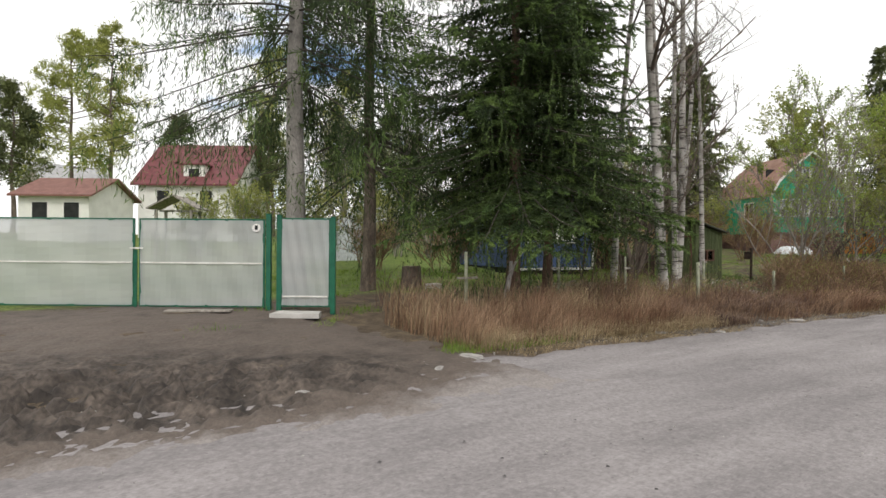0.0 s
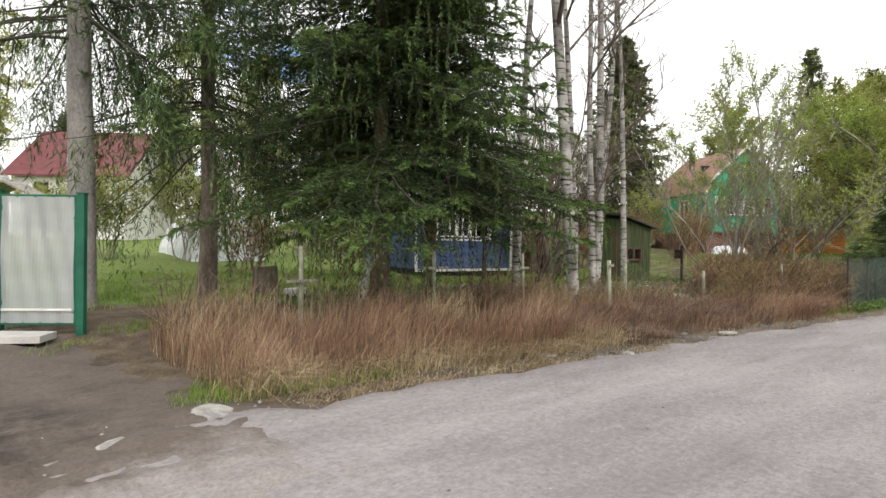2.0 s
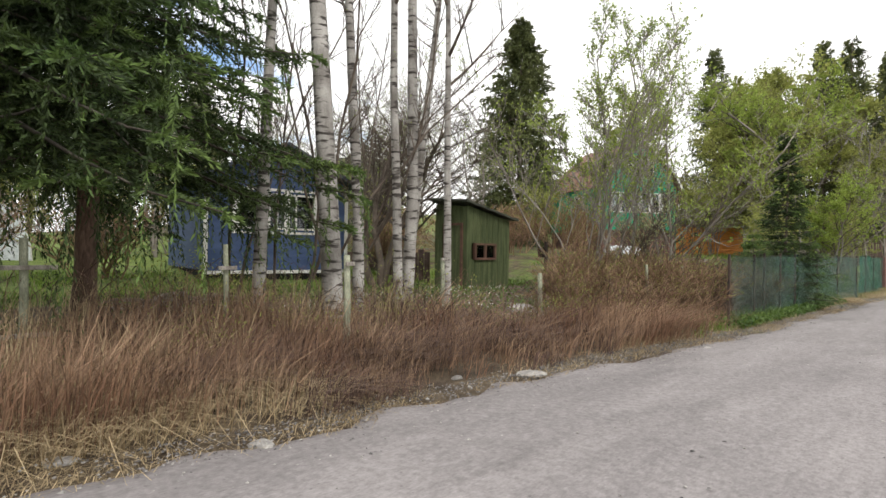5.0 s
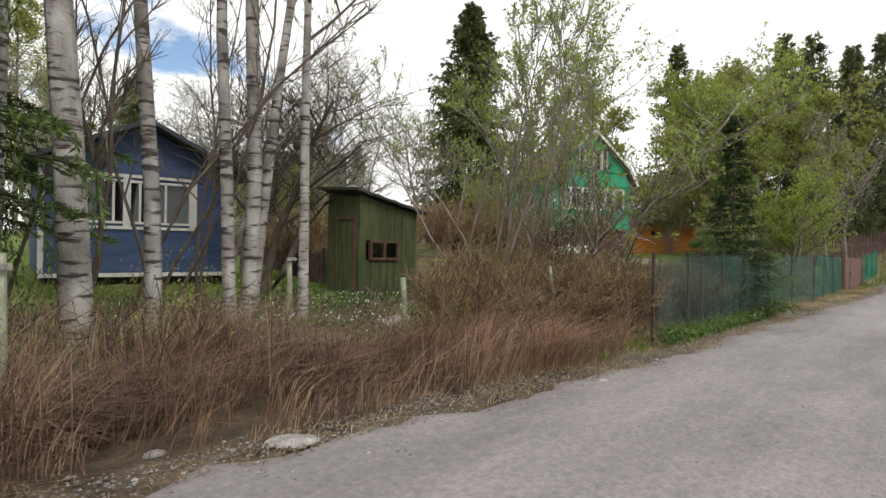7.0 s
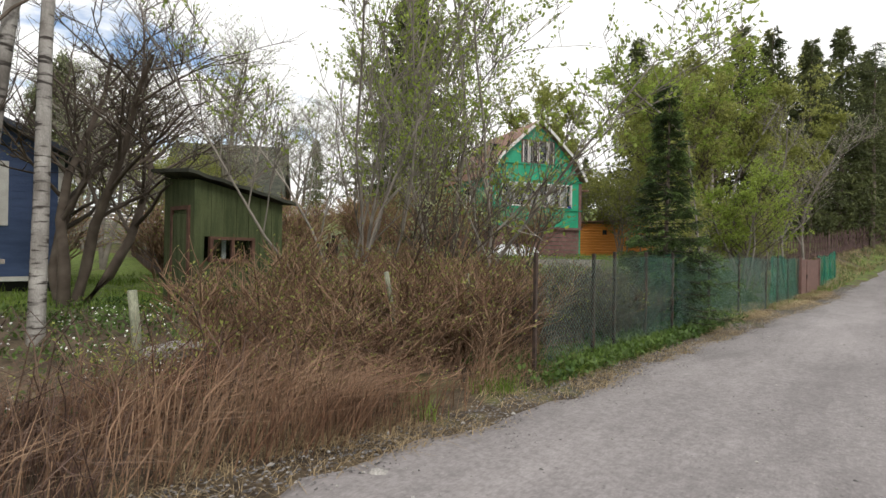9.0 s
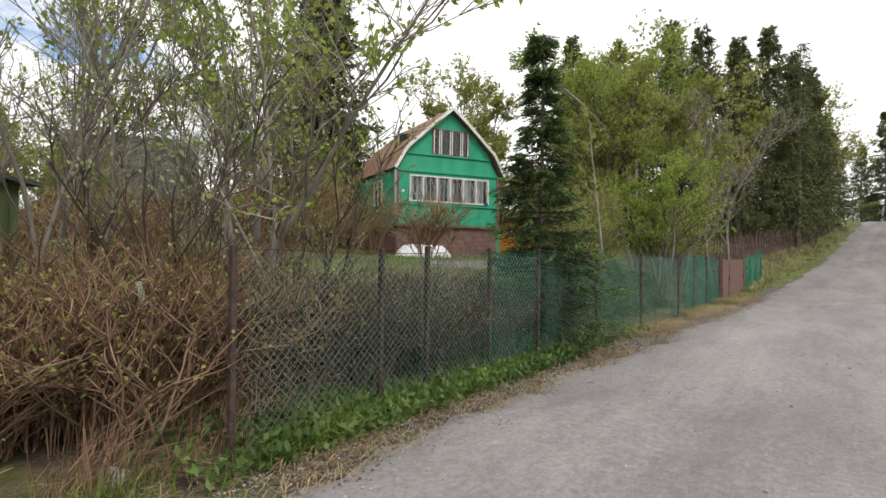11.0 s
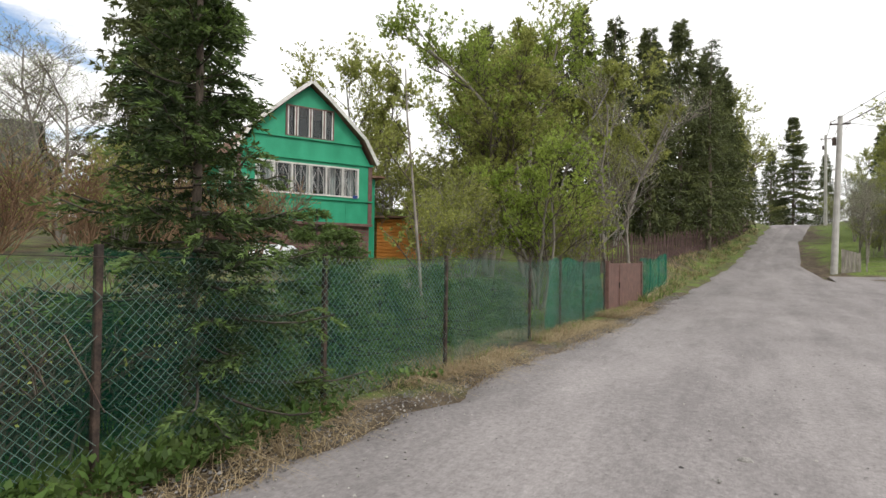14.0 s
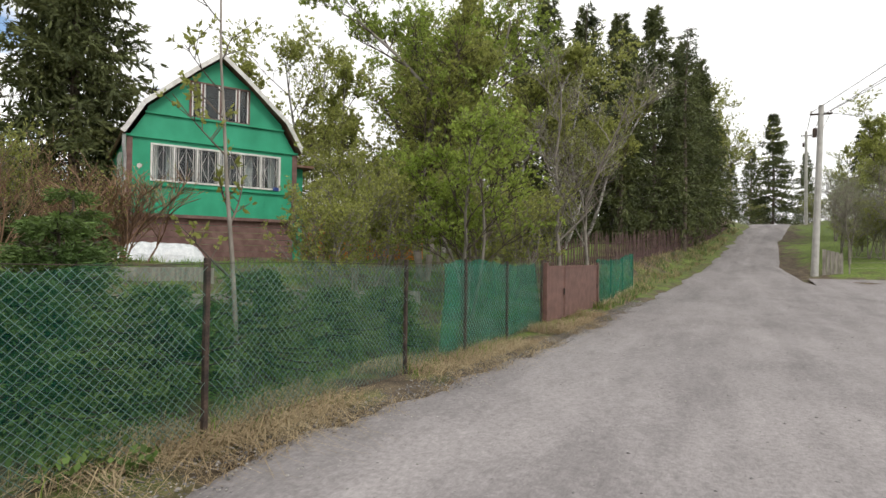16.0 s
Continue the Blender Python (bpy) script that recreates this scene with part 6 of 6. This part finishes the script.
# arching brambles
t = Tubes()
for a, b, n, h, e0, e1 in ((13, 23.5, 1500, 0.8, 0.8, 4.2), (22, 28, 900, 0.9, 0.9, 4.0), (5, 13, 350, 0.8, 2.5, 5)):
    for p in scatter(n, a, b, e0, e1, 0.5, keep=free):
        w, hh, rch = rng.uniform(0, 6.28), h * rng.uniform(0.5, 1.3), rng.uniform(0.3, 1.0)
        dx, dy = math.cos(w) * rch, math.sin(w) * rch
        t.add([p, p + [dx * 0.25, dy * 0.25, hh * 0.75], p + [dx * 0.6, dy * 0.6, hh], p + [dx, dy, hh * rng.uniform(0.5, 0.9)]], [0.006, 0.005, 0.004, 0.002], 3)
log = Tubes()
log.add([(0, 0, 0.12), (0.7, 0.1, 0.2), (1.4, -0.1, 0.1), (2.2, -0.3, 0.12)], [0.05, 0.045, 0.035, 0.015], 7)
lg = log.done("fallen_branch", M_TWIG)
lg.matrix_basis = spot(15.2, 8.6, -8)
tagged(lg, "dark fallen branch lying in the herbs", "branch")
stuff(t.done("brambles", M_BRAMBLE), "tangle of dark leafless bramble canes", "brambles")
# fallen twigs, pebbles on the road
pv, pf2 = [], []
for i in range(3500):
    x = rng.uniform(-2, 48)
    y = float(left_edge(x)) - abs(rng.normal(0, 0.7)) + 0.3 if i % 3 else rng.uniform(float(right_edge(x)) + 1, float(left_edge(x)))
    s = rng.uniform(0.006, 0.016) * (1.7 if i % 17 == 0 else 1)
    z = z_at(x, y) + 0.02 + 0.02 * rough(x, y, 0.55)
    o = len(pv)
    for dx, dy, dz in ((1, 0, 0), (-1, 0.2, 0), (0.1, 1, 0), (0, -1, 0.1), (0, 0.1, 0.9), (0, 0, -0.8)):
        pv.append((x + s * dx * rng.uniform(0.7, 1.3), y + s * dy, z + s * dz * 0.7))
    pf2 += [(o + a, o + b, o + c) for a, b, c in ((0, 2, 4), (2, 1, 4), (1, 3, 4), (3, 0, 4), (2, 0, 5), (1, 2, 5), (3, 1, 5), (0, 3, 5))]
stuff(link_mesh("pebbles", pv, pf2, M_STONE), "loose pebbles scattered on the gravel road", "pebbles")
pv, pf2 = [], []
for i in range(2200):
    x = rng.uniform(0, 52)
    y = rng.uniform(float(right_edge(x)) + 0.5, float(left_edge(x)))
    if rough(x, y, 0.5, 31.0) < rng.uniform(-0.3, 0.4):
        continue
    s = rng.uniform(0.006, 0.02)
    z = z_at(x, y) + 0.018 + 0.02 * rough(x, y, 0.55)
    o = len(pv)
    for dx, dy, dz in ((1, 0, 0), (-1, 0.2, 0), (0.1, 1, 0), (0, -1, 0.1), (0, 0.1, 0.7)):
        pv.append((x + s * dx * rng.uniform(0.7, 1.3), y + s * dy, z + s * dz * 0.7))
    pf2 += [(o + a, o + b, o + 4) for a, b in ((0, 2), (2, 1), (1, 3), (3, 0))]
stuff(link_mesh("road_clods", pv, pf2, M_GRIT), "small dark clods lying on the road", "clods")
pv, pf2 = [], []
for i in range(11000):
    x = rng.uniform(10, 46)
    y = float(left_edge(x)) + 0.2 - abs(rng.normal(0, 0.34))
    s = rng.uniform(0.006, 0.016)
    z = z_at(x, y) + 0.012 + 0.02 * rough(x, y, 0.55)
    o = len(pv)
    for dx, dy, dz in ((1, 0, 0), (-1, 0.2, 0), (0.1, 1, 0), (0, -1, 0.1), (0, 0.1, 0.9)):
        pv.append((x + s * dx * rng.uniform(0.7, 1.3), y + s * dy, z + s * dz * 0.8))
    pf2 += [(o + a, o + b, o + 4) for a, b in ((0, 2), (2, 1), (1, 3), (3, 0))]
stuff(link_mesh("edge_gravel", pv, pf2, M_GRIT), "dark coarse gravel along the road's edge", "gravel")
